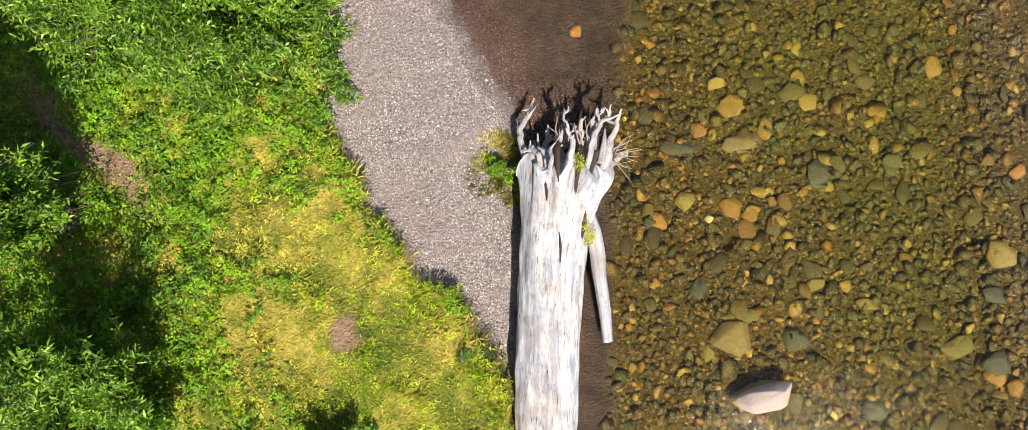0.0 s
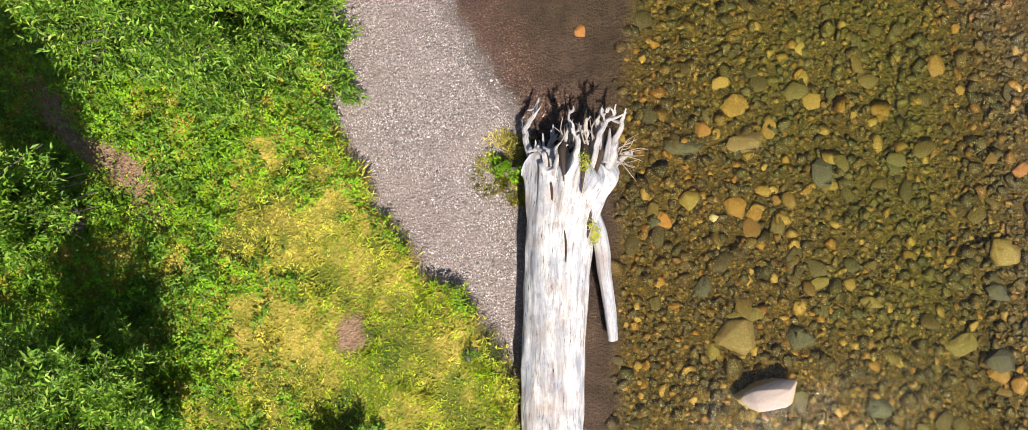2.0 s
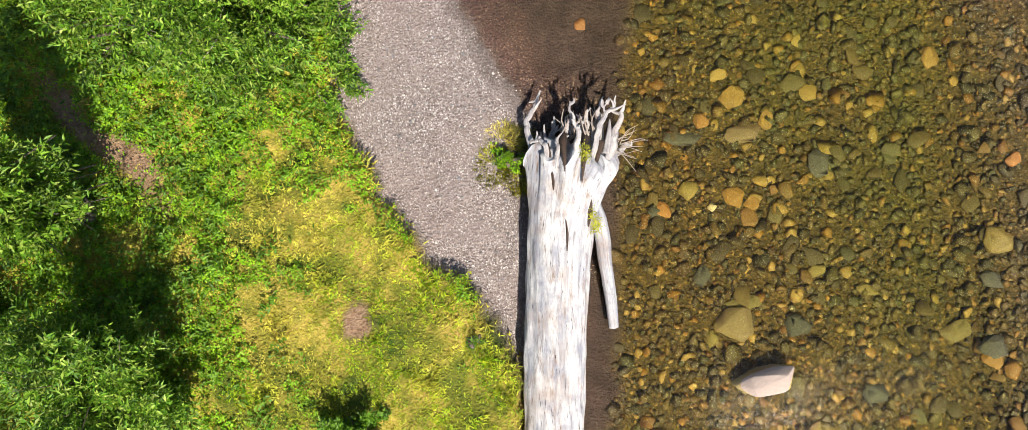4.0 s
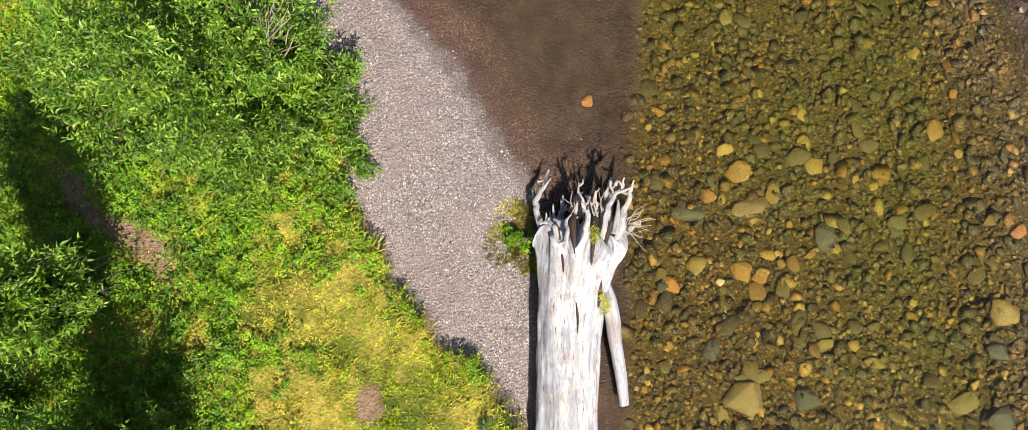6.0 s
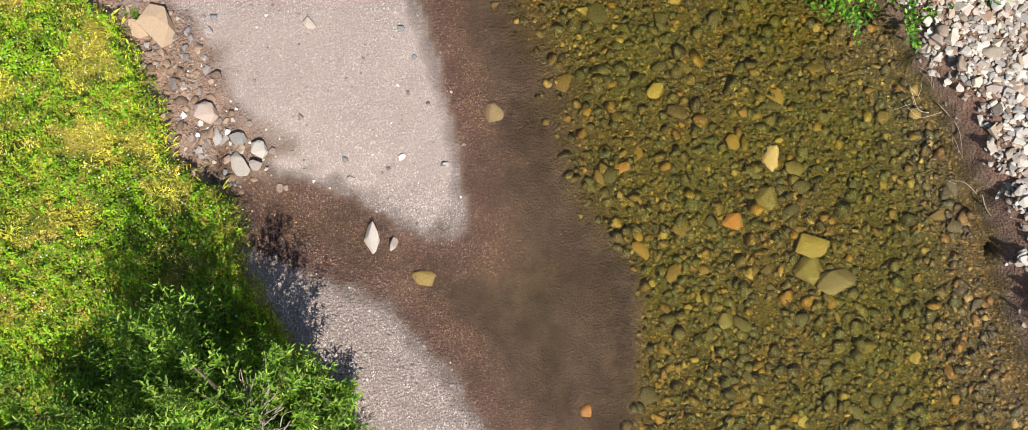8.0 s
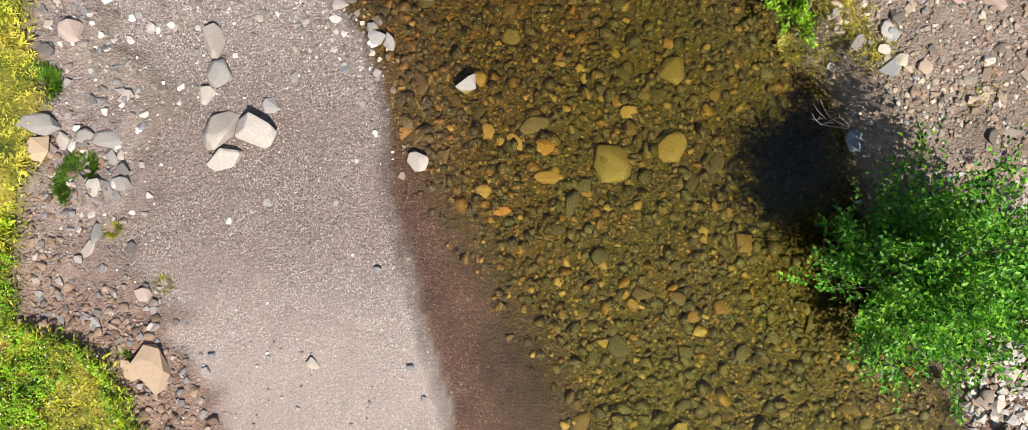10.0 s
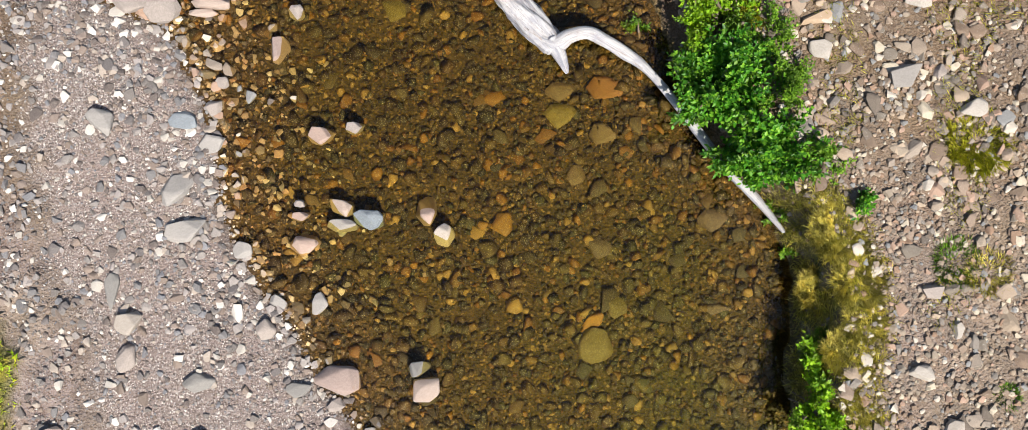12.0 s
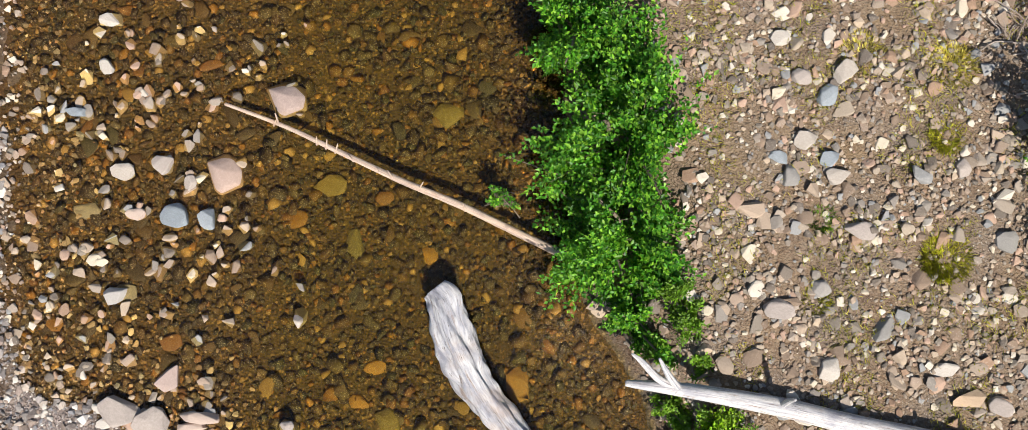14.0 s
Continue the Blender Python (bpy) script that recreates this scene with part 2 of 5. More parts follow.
def leaf_material(name, *colours, shine=0.35, gloss=0.5, speckle=14.0, least=0.5, most=1.45, patches=0.0, patch_colour=(0.3, 0.26, 0.05)):
    """Leaves and blades: a colour for each, patches of the stand, light shining through."""
    n = Nodes(name)
    k = len(colours) - 1
    c = n.ramp(n.island(), *[(i / k, col) for i, col in enumerate(colours)])
    p = n.position()
    if patches:
        c = n.mix(n.span(n.math("ADD", n.noise(p, 0.85, 5, 0.6), n.span(n.axis(p, 1), 4.0, 6.0, 0.0, 0.03)), 0.4, 0.58, 0, patches), c, patch_colour)
        c = n.mix(n.span(n.noise(p, 4.0, 6, 0.7), 0.51, 0.66, 0, patches * 0.55), c, (0.45, 0.3, 0.08))
    c = n.mix(n.span(n.noise(p, 3.0, 3), 0.3, 0.7, 0.0, 0.5), c, n.mix(1.0, c, (0.55, 0.6, 0.45), "MULTIPLY"))
    c = n.mix(n.span(n.noise(p, 11.0, 3), 0.36, 0.66, 0.0, 0.6), c, n.mix(1.0, c, (0.5, 0.55, 0.42), "MULTIPLY"))
    c = n.mix(1.0, c, n.ramp(n.axis(n.cells(p, speckle, 1), 0), (0.0, least), (0.45, 1.0), (1.0, most)), "MULTIPLY")
    n.done(c, gloss, None, 0.38)
    glow = n.node("ShaderNodeBsdfTranslucent", Color=n.mix(1.0, c, (1.0, 1.0, 0.5), "MULTIPLY"))
    both = n.node("ShaderNodeMixShader", Fac=shine)
    mixer = both.node
    n.put(mixer.inputs[1], n.bsdf.outputs[0])
    n.put(mixer.inputs[2], glow)
    n.put(n.out.inputs["Surface"], both)
    return n.mat


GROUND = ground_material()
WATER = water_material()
BED_COLOURS = [(0.040, 0.022, 0.007), (0.066, 0.036, 0.008), (0.099, 0.052, 0.009), (0.049, 0.033, 0.009), (0.029, 0.021, 0.009), (0.043, 0.027, 0.010), (0.152, 0.072, 0.009), (0.063, 0.033, 0.012),
               (0.041, 0.035, 0.013), (0.084, 0.053, 0.014), (0.036, 0.021, 0.009), (0.077, 0.043, 0.011), (0.116, 0.051, 0.009), (0.054, 0.037, 0.012), (0.179, 0.113, 0.037), (0.039, 0.024, 0.010), (0.069, 0.048, 0.017), (0.047, 0.028, 0.012)]
BED_FINE = [tuple(1.1 * v * (sum(c) / 0.115) ** -0.1 for v in c) for c in BED_COLOURS]
BED_COLOURS = [tuple(v * (sum(c) / 0.115) ** 0.32 for v in c) for c in BED_COLOURS]
BED_STONE = stone_material("bed_stone", BED_COLOURS, algae=0.9, rough=0.6, fleck=0.6)
BED_GRIT = stone_material("bed_grit", BED_FINE, algae=0.9, rough=0.6, fleck=0.4)
BED_SINGLE = stone_material("bed_stone_single", BED_COLOURS, single=True, algae=0.75, rough=0.6, fleck=0.6)
DRY_COLOURS = [(0.23, 0.205, 0.19), (0.175, 0.165, 0.165), (0.3, 0.265, 0.245), (0.2, 0.195, 0.205), (0.25, 0.195, 0.165), (0.146, 0.128, 0.124), (0.447, 0.405, 0.359), (0.241, 0.185, 0.152),
               (0.301, 0.264, 0.248), (0.206, 0.158, 0.129), (0.172, 0.150, 0.138), (0.378, 0.317, 0.267), (0.62, 0.57, 0.52), (0.13, 0.105, 0.095)]
DRY_STONE = stone_material("dry_stone", DRY_COLOURS)
BANK_COLOURS = [(0.27, 0.215, 0.175), (0.2, 0.17, 0.145), (0.34, 0.265, 0.21), (0.22, 0.195, 0.18), (0.29, 0.19, 0.135), (0.14, 0.115, 0.1), (0.5, 0.44, 0.36), (0.23, 0.165, 0.125),
                (0.3, 0.25, 0.215), (0.2, 0.145, 0.11), (0.16, 0.13, 0.11), (0.4, 0.315, 0.245)]
BANK_COLOURS = [(r * 0.95, g * 0.93, b * 0.87) for r, g, b in BANK_COLOURS] + [(0.24, 0.235, 0.23), (0.36, 0.24, 0.175), (0.5, 0.44, 0.37), (0.31, 0.25, 0.19), (0.27, 0.2, 0.15)]
BANK_STONE = stone_material("bank_stone", BANK_COLOURS)
CHALKY = stone_material("chalky_stone", [(0.45, 0.41, 0.36), (0.36, 0.325, 0.29), (0.53, 0.485, 0.43), (0.29, 0.235, 0.2), (0.41, 0.375, 0.345), (0.27, 0.25, 0.235), (0.46, 0.39, 0.325)])
BANK_SINGLE = stone_material("bank_stone_single", BANK_COLOURS, single=True)
DRY_SINGLE = stone_material("dry_stone_single", DRY_COLOURS, single=True)
PALE = stone_material("pale_stone", [(0.38, 0.33, 0.285), (0.33, 0.28, 0.25), (0.42, 0.375, 0.33)], single=True, fleck=0.45)
PINK = stone_material("pink_stone", [(0.36, 0.26, 0.215), (0.32, 0.24, 0.21), (0.4, 0.31, 0.26)], single=True)
GREY = stone_material("grey_stone", [(0.27, 0.245, 0.225), (0.32, 0.295, 0.275), (0.23, 0.215, 0.2)], single=True)
BLUE = stone_material("blue_grey_stone", [(0.24, 0.265, 0.29), (0.2, 0.225, 0.25)], single=True, fleck=0.5)
AMBER = stone_material("amber_stone", [(0.25, 0.13, 0.018), (0.21, 0.11, 0.02), (0.19, 0.115, 0.026)], single=True, rough=0.6, fleck=0.7)
OLIVE = stone_material("olive_stone", [(0.14, 0.11, 0.026), (0.11, 0.09, 0.026), (0.17, 0.125, 0.032)], single=True, rough=0.6, fleck=0.7)
UMBER = stone_material("brown_stone", [(0.13, 0.09, 0.055), (0.16, 0.115, 0.07), (0.1, 0.075, 0.05)], single=True, rough=0.6, fleck=0.7)
# colour of the dark stones and of two painted shadows on the bed
SLATE_AND_SHADE = stone_material("dark_slate", [(0.03, 0.033, 0.038), (0.04, 0.04, 0.042)], single=True, rough=0.6, fleck=0.5)
RUST = stone_material("rust_stone", [(0.26, 0.11, 0.026), (0.22, 0.105, 0.03)], single=True, rough=0.6, fleck=0.7)
CLOD = stone_material("earth_clod", [(0.2, 0.13, 0.088), (0.25, 0.17, 0.118), (0.13, 0.083, 0.056), (0.22, 0.145, 0.1), (0.3, 0.215, 0.155)])
SLAB = stone_material("earth_slab", [(0.42, 0.3, 0.2), (0.36, 0.27, 0.2)], single=True)
BLEACHED = wood_material("bleached_wood", (0.58, 0.55, 0.53), (0.37, 0.345, 0.335), (0.075, 0.055, 0.047))
ROOTWOOD = wood_material("root_wood", (0.53, 0.49, 0.46), (0.36, 0.315, 0.285), (0.055, 0.04, 0.032), 9.0, 1.0)
# near-black wood that paints the shade in the root end's gaps
GAP_DARK = wood_material("gap_dark_wood", (0.1, 0.065, 0.045), (0.055, 0.036, 0.026), (0.015, 0.011, 0.009), 9.0, 1.0)
SILVER = wood_material("silver_wood", (0.47, 0.455, 0.455), (0.33, 0.31, 0.31), (0.1, 0.08, 0.072), 9.0)
TAN = wood_material("tan_wood", (0.5, 0.38, 0.29), (0.38, 0.27, 0.2), (0.16, 0.1, 0.07), 6.0)
BARK = wood_material("bark", (0.2, 0.16, 0.12), (0.13, 0.1, 0.07), (0.05, 0.04, 0.03))
DEAD = wood_material("dead_twig", (0.42, 0.35, 0.29), (0.29, 0.23, 0.18), (0.1, 0.075, 0.06))
WILLOW = leaf_material("willow_leaf", (0.07, 0.175, 0.01), (0.14, 0.29, 0.016), (0.22, 0.37, 0.027), (0.42, 0.52, 0.1), shine=0.27, speckle=7.0, least=0.5)
ALDER = leaf_material("alder_leaf", (0.035, 0.15, 0.01), (0.09, 0.3, 0.016), (0.29, 0.55, 0.045), shine=0.4, gloss=0.45, speckle=8.0)
HERB = leaf_material("herb_leaf", (0.1, 0.22, 0.012), (0.15, 0.3, 0.018), (0.24, 0.4, 0.03), speckle=9.0, least=0.6, most=1.4)
BLADE = leaf_material("grass_blade", (0.2, 0.38, 0.012), (0.37, 0.5, 0.016), (0.6, 0.58, 0.04), patches=0.85, patch_colour=(0.66, 0.55, 0.09), speckle=11.0, least=0.75, most=1.5)
CLOVER = leaf_material("clover_leaf", (0.17, 0.36, 0.01), (0.25, 0.45, 0.013), (0.36, 0.54, 0.02), speckle=9.0, least=0.5, most=1.5)
STRAW = leaf_material("straw", (0.62, 0.52, 0.1), (0.74, 0.62, 0.15), (0.82, 0.72, 0.26))
MOSS = leaf_material("moss", (0.36, 0.38, 0.02), (0.52, 0.5, 0.035), (0.65, 0.56, 0.08))
PETAL = leaf_material("petal", (0.75, 0.75, 0.7), (0.8, 0.8, 0.78))


# ---- mesh helpers ----
def mesh_of(name, verts, tris, mat, smooth=True, extra=None):
    """A mesh from arrays of corners and triangles; extra: vectors for the corners, kept as 'grain'."""
    me = bpy.data.meshes.new(name)
    verts, tris = np.asarray(verts, np.float32), np.asarray(tris, np.int32)
    me.vertices.add(len(verts))
    me.vertices.foreach_set("co", verts.ravel())
    me.loops.add(tris.size)
    me.loops.foreach_set("vertex_index", tris.ravel())
    me.polygons.add(len(tris))
    me.polygons.foreach_set("loop_start", np.arange(0, tris.size, 3, dtype=np.int32))
    me.polygons.foreach_set("use_smooth", np.full(len(tris), smooth, bool))
    if extra is not None:
        me.attributes.new("grain", "FLOAT_VECTOR", "POINT").data.foreach_set("vector", np.asarray(extra, np.float32).ravel())
    me.materials.append(mat)
    me.update(calc_edges=True)
    me.validate()
    return me


def part(name, me, parent, label=""):
    ob = new(name, me)
    ob.parent = parent
    if label:
        ob["label"] = label
    return ob


def empty(name, x, y, z):
    ob = new(name)
    ob.location = (x, y, z)
    return ob


def step(v, a, b):
    t = np.clip((v - a) / (b - a), 0, 1)
    return t * t * (3 - 2 * t)


def waves(x, y, size, seed=0):
    """Smooth uneven values from -1 to 1, of about that size in metres."""
    r = np.random.default_rng(seed + 100)
    total = np.zeros_like(x, dtype=float)
    for k in range(7):
        a, f, s = r.uniform(0, 6.283), r.uniform(0.6, 1.7) * 2 * math.pi / size, r.uniform(0, 6.283)
        total = total + np.sin((x * math.cos(a) + y * math.sin(a)) * f + s)
    return total / 4.0


def inside(poly, x, y):
    """Metres to the outline, positive inside it."""
    p = np.asarray(poly, float)
    best = np.full(x.shape, 1e9)
    odd = np.zeros(x.shape, bool)
    for (ax, ay), (bx, by) in zip(p, np.roll(p, -1, 0)):
        ex, ey = bx - ax, by - ay
        t = np.clip(((x - ax) * ex + (y - ay) * ey) / (ex * ex + ey * ey + 1e-12), 0, 1)
        best = np.minimum(best, (x - ax - t * ex) ** 2 + (y - ay - t * ey) ** 2)
        if ay != by:
            odd ^= ((ay > y) != (by > y)) & (x < ex * (y - ay) / ey + ax)
    return np.where(odd, 1, -1) * np.sqrt(best)


# ---- plan of the river ----
BANK_LEFT = [(0.1, -60), (0.1, -4), (0.0, -1.25), (-0.09, -0.92), (-0.29, -0.63), (-0.46, -0.36), (-0.63, -0.16), (-0.97, -0.02), (-1.1, 0.21),
             (-1.52, 0.72), (-1.62, 1.03), (-1.8, 1.27), (-2.02, 1.7), (-2.05, 2.2), (-2.15, 3.0), (-2.55, 3.6), (-2.98, 4.2), (-3.1, 4.7),
             (-3.2, 5.1), (-3.56, 5.42), (-3.82, 5.59), (-3.9, 5.96), (-4.01, 6.33), (-4.3, 6.8), (-4.45, 7.15), (-4.8, 7.45), (-5.45, 7.6),
             (-5.55, 8.7), (-5.4, 9.3), (-5.26, 9.95), (-5.5, 10.8), (-5.45, 11.6), (-5.8, 12.1), (-6.3, 14), (-7.2, 25), (-7.2, 90), (-200, 90), (-200, -60)]
BAR_LOW = [(0.12, -1.4), (0.12, 1.61), (0.05, 1.82), (-0.24, 2.18), (-0.49, 2.62), (-0.67, 2.99), (-0.85, 3.21), (-1.22, 3.6),
           (-1.51, 3.98), (-2.11, 4.2), (-2.48, 4.34), (-3.05, 4.6), (-4, 4.4), (-4, -1.4)]
BAR_HIGH = [(-3.2, 5.35), (-2.58, 5.34), (-1.83, 5.06), (-1.16, 4.62), (-0.71, 4.6), (-0.55, 4.9), (-0.66, 5.56), (-0.8, 6.24), (-0.94, 6.93),
            (-1.14, 7.6), (-1.3, 8.27), (-1.47, 8.84), (-1.52, 9.5), (-1.6, 10.3), (-1.9, 10.95), (-2.3, 11.4), (-2.6, 11.95), (-3.0, 12.45),
            (-3.4, 13.1), (-3.5, 13.7), (-3.55, 14.1), (-3.8, 14.7), (-4.1, 15.2), (-4.8, 15.5), (-5.6, 15.75), (-6.0, 16.6), (-6.1, 17.7),
            (-6.1, 18.3), (-6.4, 19.1), (-6.6, 20.3), (-6.6, 25), (-6.6, 90), (-9, 90), (-9, 5.35)]
SHORE_Y = [-60, 2.0, 2.8, 3.4, 4.0, 4.6, 5.12, 5.73, 6.5, 7.5, 8.8, 9.3, 9.85, 10.34, 10.7, 11.4, 12.2, 12.7, 13.3, 13.76, 14.2, 15.0, 15.8, 16.4, 16.9, 18.0, 20.3, 90]
SHORE_X = [7.5, 5.95, 5.64, 5.45, 5.33, 5.24, 5.12, 4.93, 4.53, 4.0, 3.62, 3.55, 3.43, 3.15, 2.82, 2.66, 2.78, 2.75, 2.45, 2.05, 1.75, 1.45, 1.22, 0.85, 0.5, 0.35, 0.15, 0]
TOP_Y = [-60, 3.9, 4.6, 5.8, 6.4, 7.5, 9.1, 9.5, 10.2, 11.3, 12.0, 12.7, 13.6, 14.3, 15.0, 15.7, 16.4, 17.1, 18.4, 19.0, 19.8, 90]
TOP_X = [7.7, 5.55, 5.4, 5.1, 4.78, 4.5, 4.2, 3.95, 3.4, 2.93, 3.0, 3.05, 2.6, 2.45, 2.45, 2.35, 1.85, 1.6, 1.7, 1.35, 1.05, 0.9]
SILT_Y = [-60, -1.5, 1.9, 2.5, 3.5, 4.2, 4.8, 5.5, 6.3, 6.9, 7.4, 7.9, 8.4, 8.9, 9.4, 9.8]
SILT_X = [1.1, 1.05, 1.14, 1.24, 1.32, 1.36, 0.9, 0.66, 0.6, 0.35, 0.05, -0.3, -0.62, -0.95, -1.25, -1.5]


def plan(x, y):
    """Height of the ground and the weights of what covers it, at arrays of places."""
    x, y = np.asarray(x, float), np.asarray(y, float)
    wx, wy = x + 0.045 * waves(x, y, 0.45, 1), y + 0.045 * waves(x, y, 0.4, 2)
    left = inside(BANK_LEFT, wx + 0.03 * waves(x, y, 0.17, 3), wy)
    bar = np.maximum(inside(BAR_LOW, wx, wy), inside(BAR_HIGH, wx, wy))
    shore, top = np.interp(wy, SHORE_Y, SHORE_X), np.interp(wy, TOP_Y, TOP_X)
    right = wx - shore
    edge = np.maximum(np.maximum(bar, left), right)
    soft = 0.4 * step(wy, 4.2, 5.5)
    silt = step(np.interp(wy, SILT_Y, SILT_X) - wx, -0.12 - soft, 0.12 + soft) * step(9.9 - wy, 0, 0.5)
    shoal = step(-2.2 - x, 0, 1.6) * step(y, 13.0, 15.0)
    deep = step(-edge, 0, 1.3) * (1 - 0.75 * shoal)
    z = -0.035 - 0.16 * deep * (1 - silt) - 0.075 * step(-edge, 0.0, 1.0) * silt + 0.02 * waves(x, y, 0.8, 5) * deep
    # pool added where the alder's shadow falls, so the water darkens there
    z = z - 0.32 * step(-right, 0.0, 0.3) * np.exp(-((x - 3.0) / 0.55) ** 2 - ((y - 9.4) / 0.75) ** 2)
    up = np.clip(bar, 0, 1)
    z_bar = 0.0 + 0.1 * step(up, 0, 0.9) + 0.012 * waves(x, y, 0.7, 6) * step(up, 0, 0.3)
    z = np.where(bar > 0, z_bar, np.where(edge <= 0, z * step(-edge, -0.02, 0.12) + 0.0, z))
    lift = 0.3 + 0.3 * step(y, 7.5, 9.5)
    rise = np.clip(right / np.maximum(top - shore + 0.1, 0.2), 0, 1)
    z = np.where(right > 0, np.maximum(z, (0.03 + 0.13 * step(8.5 - y, 0, 1.5)) * step(right, 0, 0.04) + lift * step(rise, 0.05, 1) + 0.03 * waves(x, y, 1.4, 7) * step(right, 0.3, 1)), z)
    bank = step(left, -0.06, 0.1)
    z = z + bank * (0.3 + 0.05 * waves(x, y, 1.3, 8) + 0.015 * waves(x, y, 0.3, 9) - z)
    # earth at the foot of the left bank, and on the right one
    wide = 0.55 * step(y, 8.0, 8.8) * step(11.2 - y, 0, 1.2)
    foot = step(left, -1.15 - wide, -0.35 - wide) * (1 - bank) * step(y, 4.9, 5.6) * step(left + wide + 0.25 * waves(x, y, 0.7, 11), -0.95, -0.65)
    z = z + foot * (0.07 + 0.05 * waves(x, y, 0.5, 12))
    path = 0.95 * step(0.25 - np.abs((x + 4.15) * 0.62 + (y - 1.1) * 0.78 + 0.12 * waves(x, y, 0.9, 13)), 0, 0.16) * step(x, -5.4, -4.9) * step(-3.5 - x, 0, 0.5)
    bare = step(0.24 - np.hypot((x + 1.72) * 1.2, y + 0.62) + 0.05 * waves(x, y, 0.25, 14), 0, 0.1)
    land = step(right, 0.02, 0.12)
    brow = step(rise, 0.1, 0.3) * step(0.75 - right, 0, 0.3) * step(y, 10.3, 10.8) * step(13.6 - y, 0, 0.4)
    grass = np.maximum(bank * (1 - np.maximum(path, bare)), brow * 0.85 * step(waves(x, y, 0.5, 29), -0.7, 0.0))
    earth = np.clip(foot + land * (0.75 + 0.4 * waves(x, y, 0.9, 15) + 0.5 * step(9 - y, 0, 1)) + bank * np.maximum(path, bare), 0, 1)
    gravel = np.clip(step(bar, -0.03, 0.03) * (1 - foot) + land * 0.5, 0, 1) * (1 - bank)
    return dict(z=z, grass=grass, earth=earth, gravel=gravel, silt=silt, left=left, bar=bar, right=right, edge=edge, foot=foot, rise=rise, path=path, bare=bare)


def height(x, y):
    return float(plan(np.array([x]), np.array([y]))["z"][0])


# ---- ground sheet ----
def axis_steps(a, b, fine):
    core = np.arange(a, b + fine / 2, fine)
    out = np.cumsum(0.1 * 1.45 ** np.arange(1, 21))
    return np.concatenate([a - out[::-1], core, b + out])


def grid_faces(grid):
    """The triangles of a sheet with one corner at each place of a grid."""
    rows_n, cols_n = grid.shape
    corner = (np.arange(rows_n - 1)[:, None] * cols_n + np.arange(cols_n - 1)[None]).ravel()
    return np.concatenate([np.stack([corner, corner + 1, corner + cols_n + 1], 1), np.stack([corner, corner + cols_n + 1, corner + cols_n], 1)])


gx, gy = np.meshgrid(axis_steps(-6.6, 6.9, 0.068), axis_steps(-3.2, 21.4, 0.068))
at = plan(gx.ravel(), gy.ravel())
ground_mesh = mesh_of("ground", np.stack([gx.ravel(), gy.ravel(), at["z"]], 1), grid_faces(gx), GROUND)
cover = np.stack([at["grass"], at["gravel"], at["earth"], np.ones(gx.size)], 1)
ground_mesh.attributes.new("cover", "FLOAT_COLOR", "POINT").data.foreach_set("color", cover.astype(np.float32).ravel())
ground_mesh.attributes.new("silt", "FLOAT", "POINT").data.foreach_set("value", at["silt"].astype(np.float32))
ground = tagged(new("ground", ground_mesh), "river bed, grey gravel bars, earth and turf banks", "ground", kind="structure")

# ---- water ----
wx, wy = np.meshgrid(axis_steps(-6.6, 6.9, 0.2), axis_steps(-3.2, 21.4, 0.2))
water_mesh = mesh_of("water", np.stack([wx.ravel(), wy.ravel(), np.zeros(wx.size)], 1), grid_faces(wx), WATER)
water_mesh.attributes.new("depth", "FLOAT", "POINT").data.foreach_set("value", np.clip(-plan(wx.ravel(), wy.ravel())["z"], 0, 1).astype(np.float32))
broken = sum(a * np.exp(-((wx - x) / w) ** 2 - ((wy - y) / l) ** 2) for x, y, w, l, a in ((2.9, -1.5, 1.3, 0.5, 1.0), (4.4, -1.2, 0.9, 0.6, 0.7), (-0.7, 17.3, 0.9, 0.7, 0.8), (0.4, 16.4, 0.7, 0.7, 0.8), (-1.6, 17.0, 0.8, 0.4, 0.6)))
water_mesh.attributes.new("riffle", "FLOAT", "POINT").data.foreach_set("value", broken.ravel().astype(np.float32))
water = tagged(new("water", water_mesh), "clear shallow brown river water with small ripples", "water", kind="structure")
water.visible_shadow = False


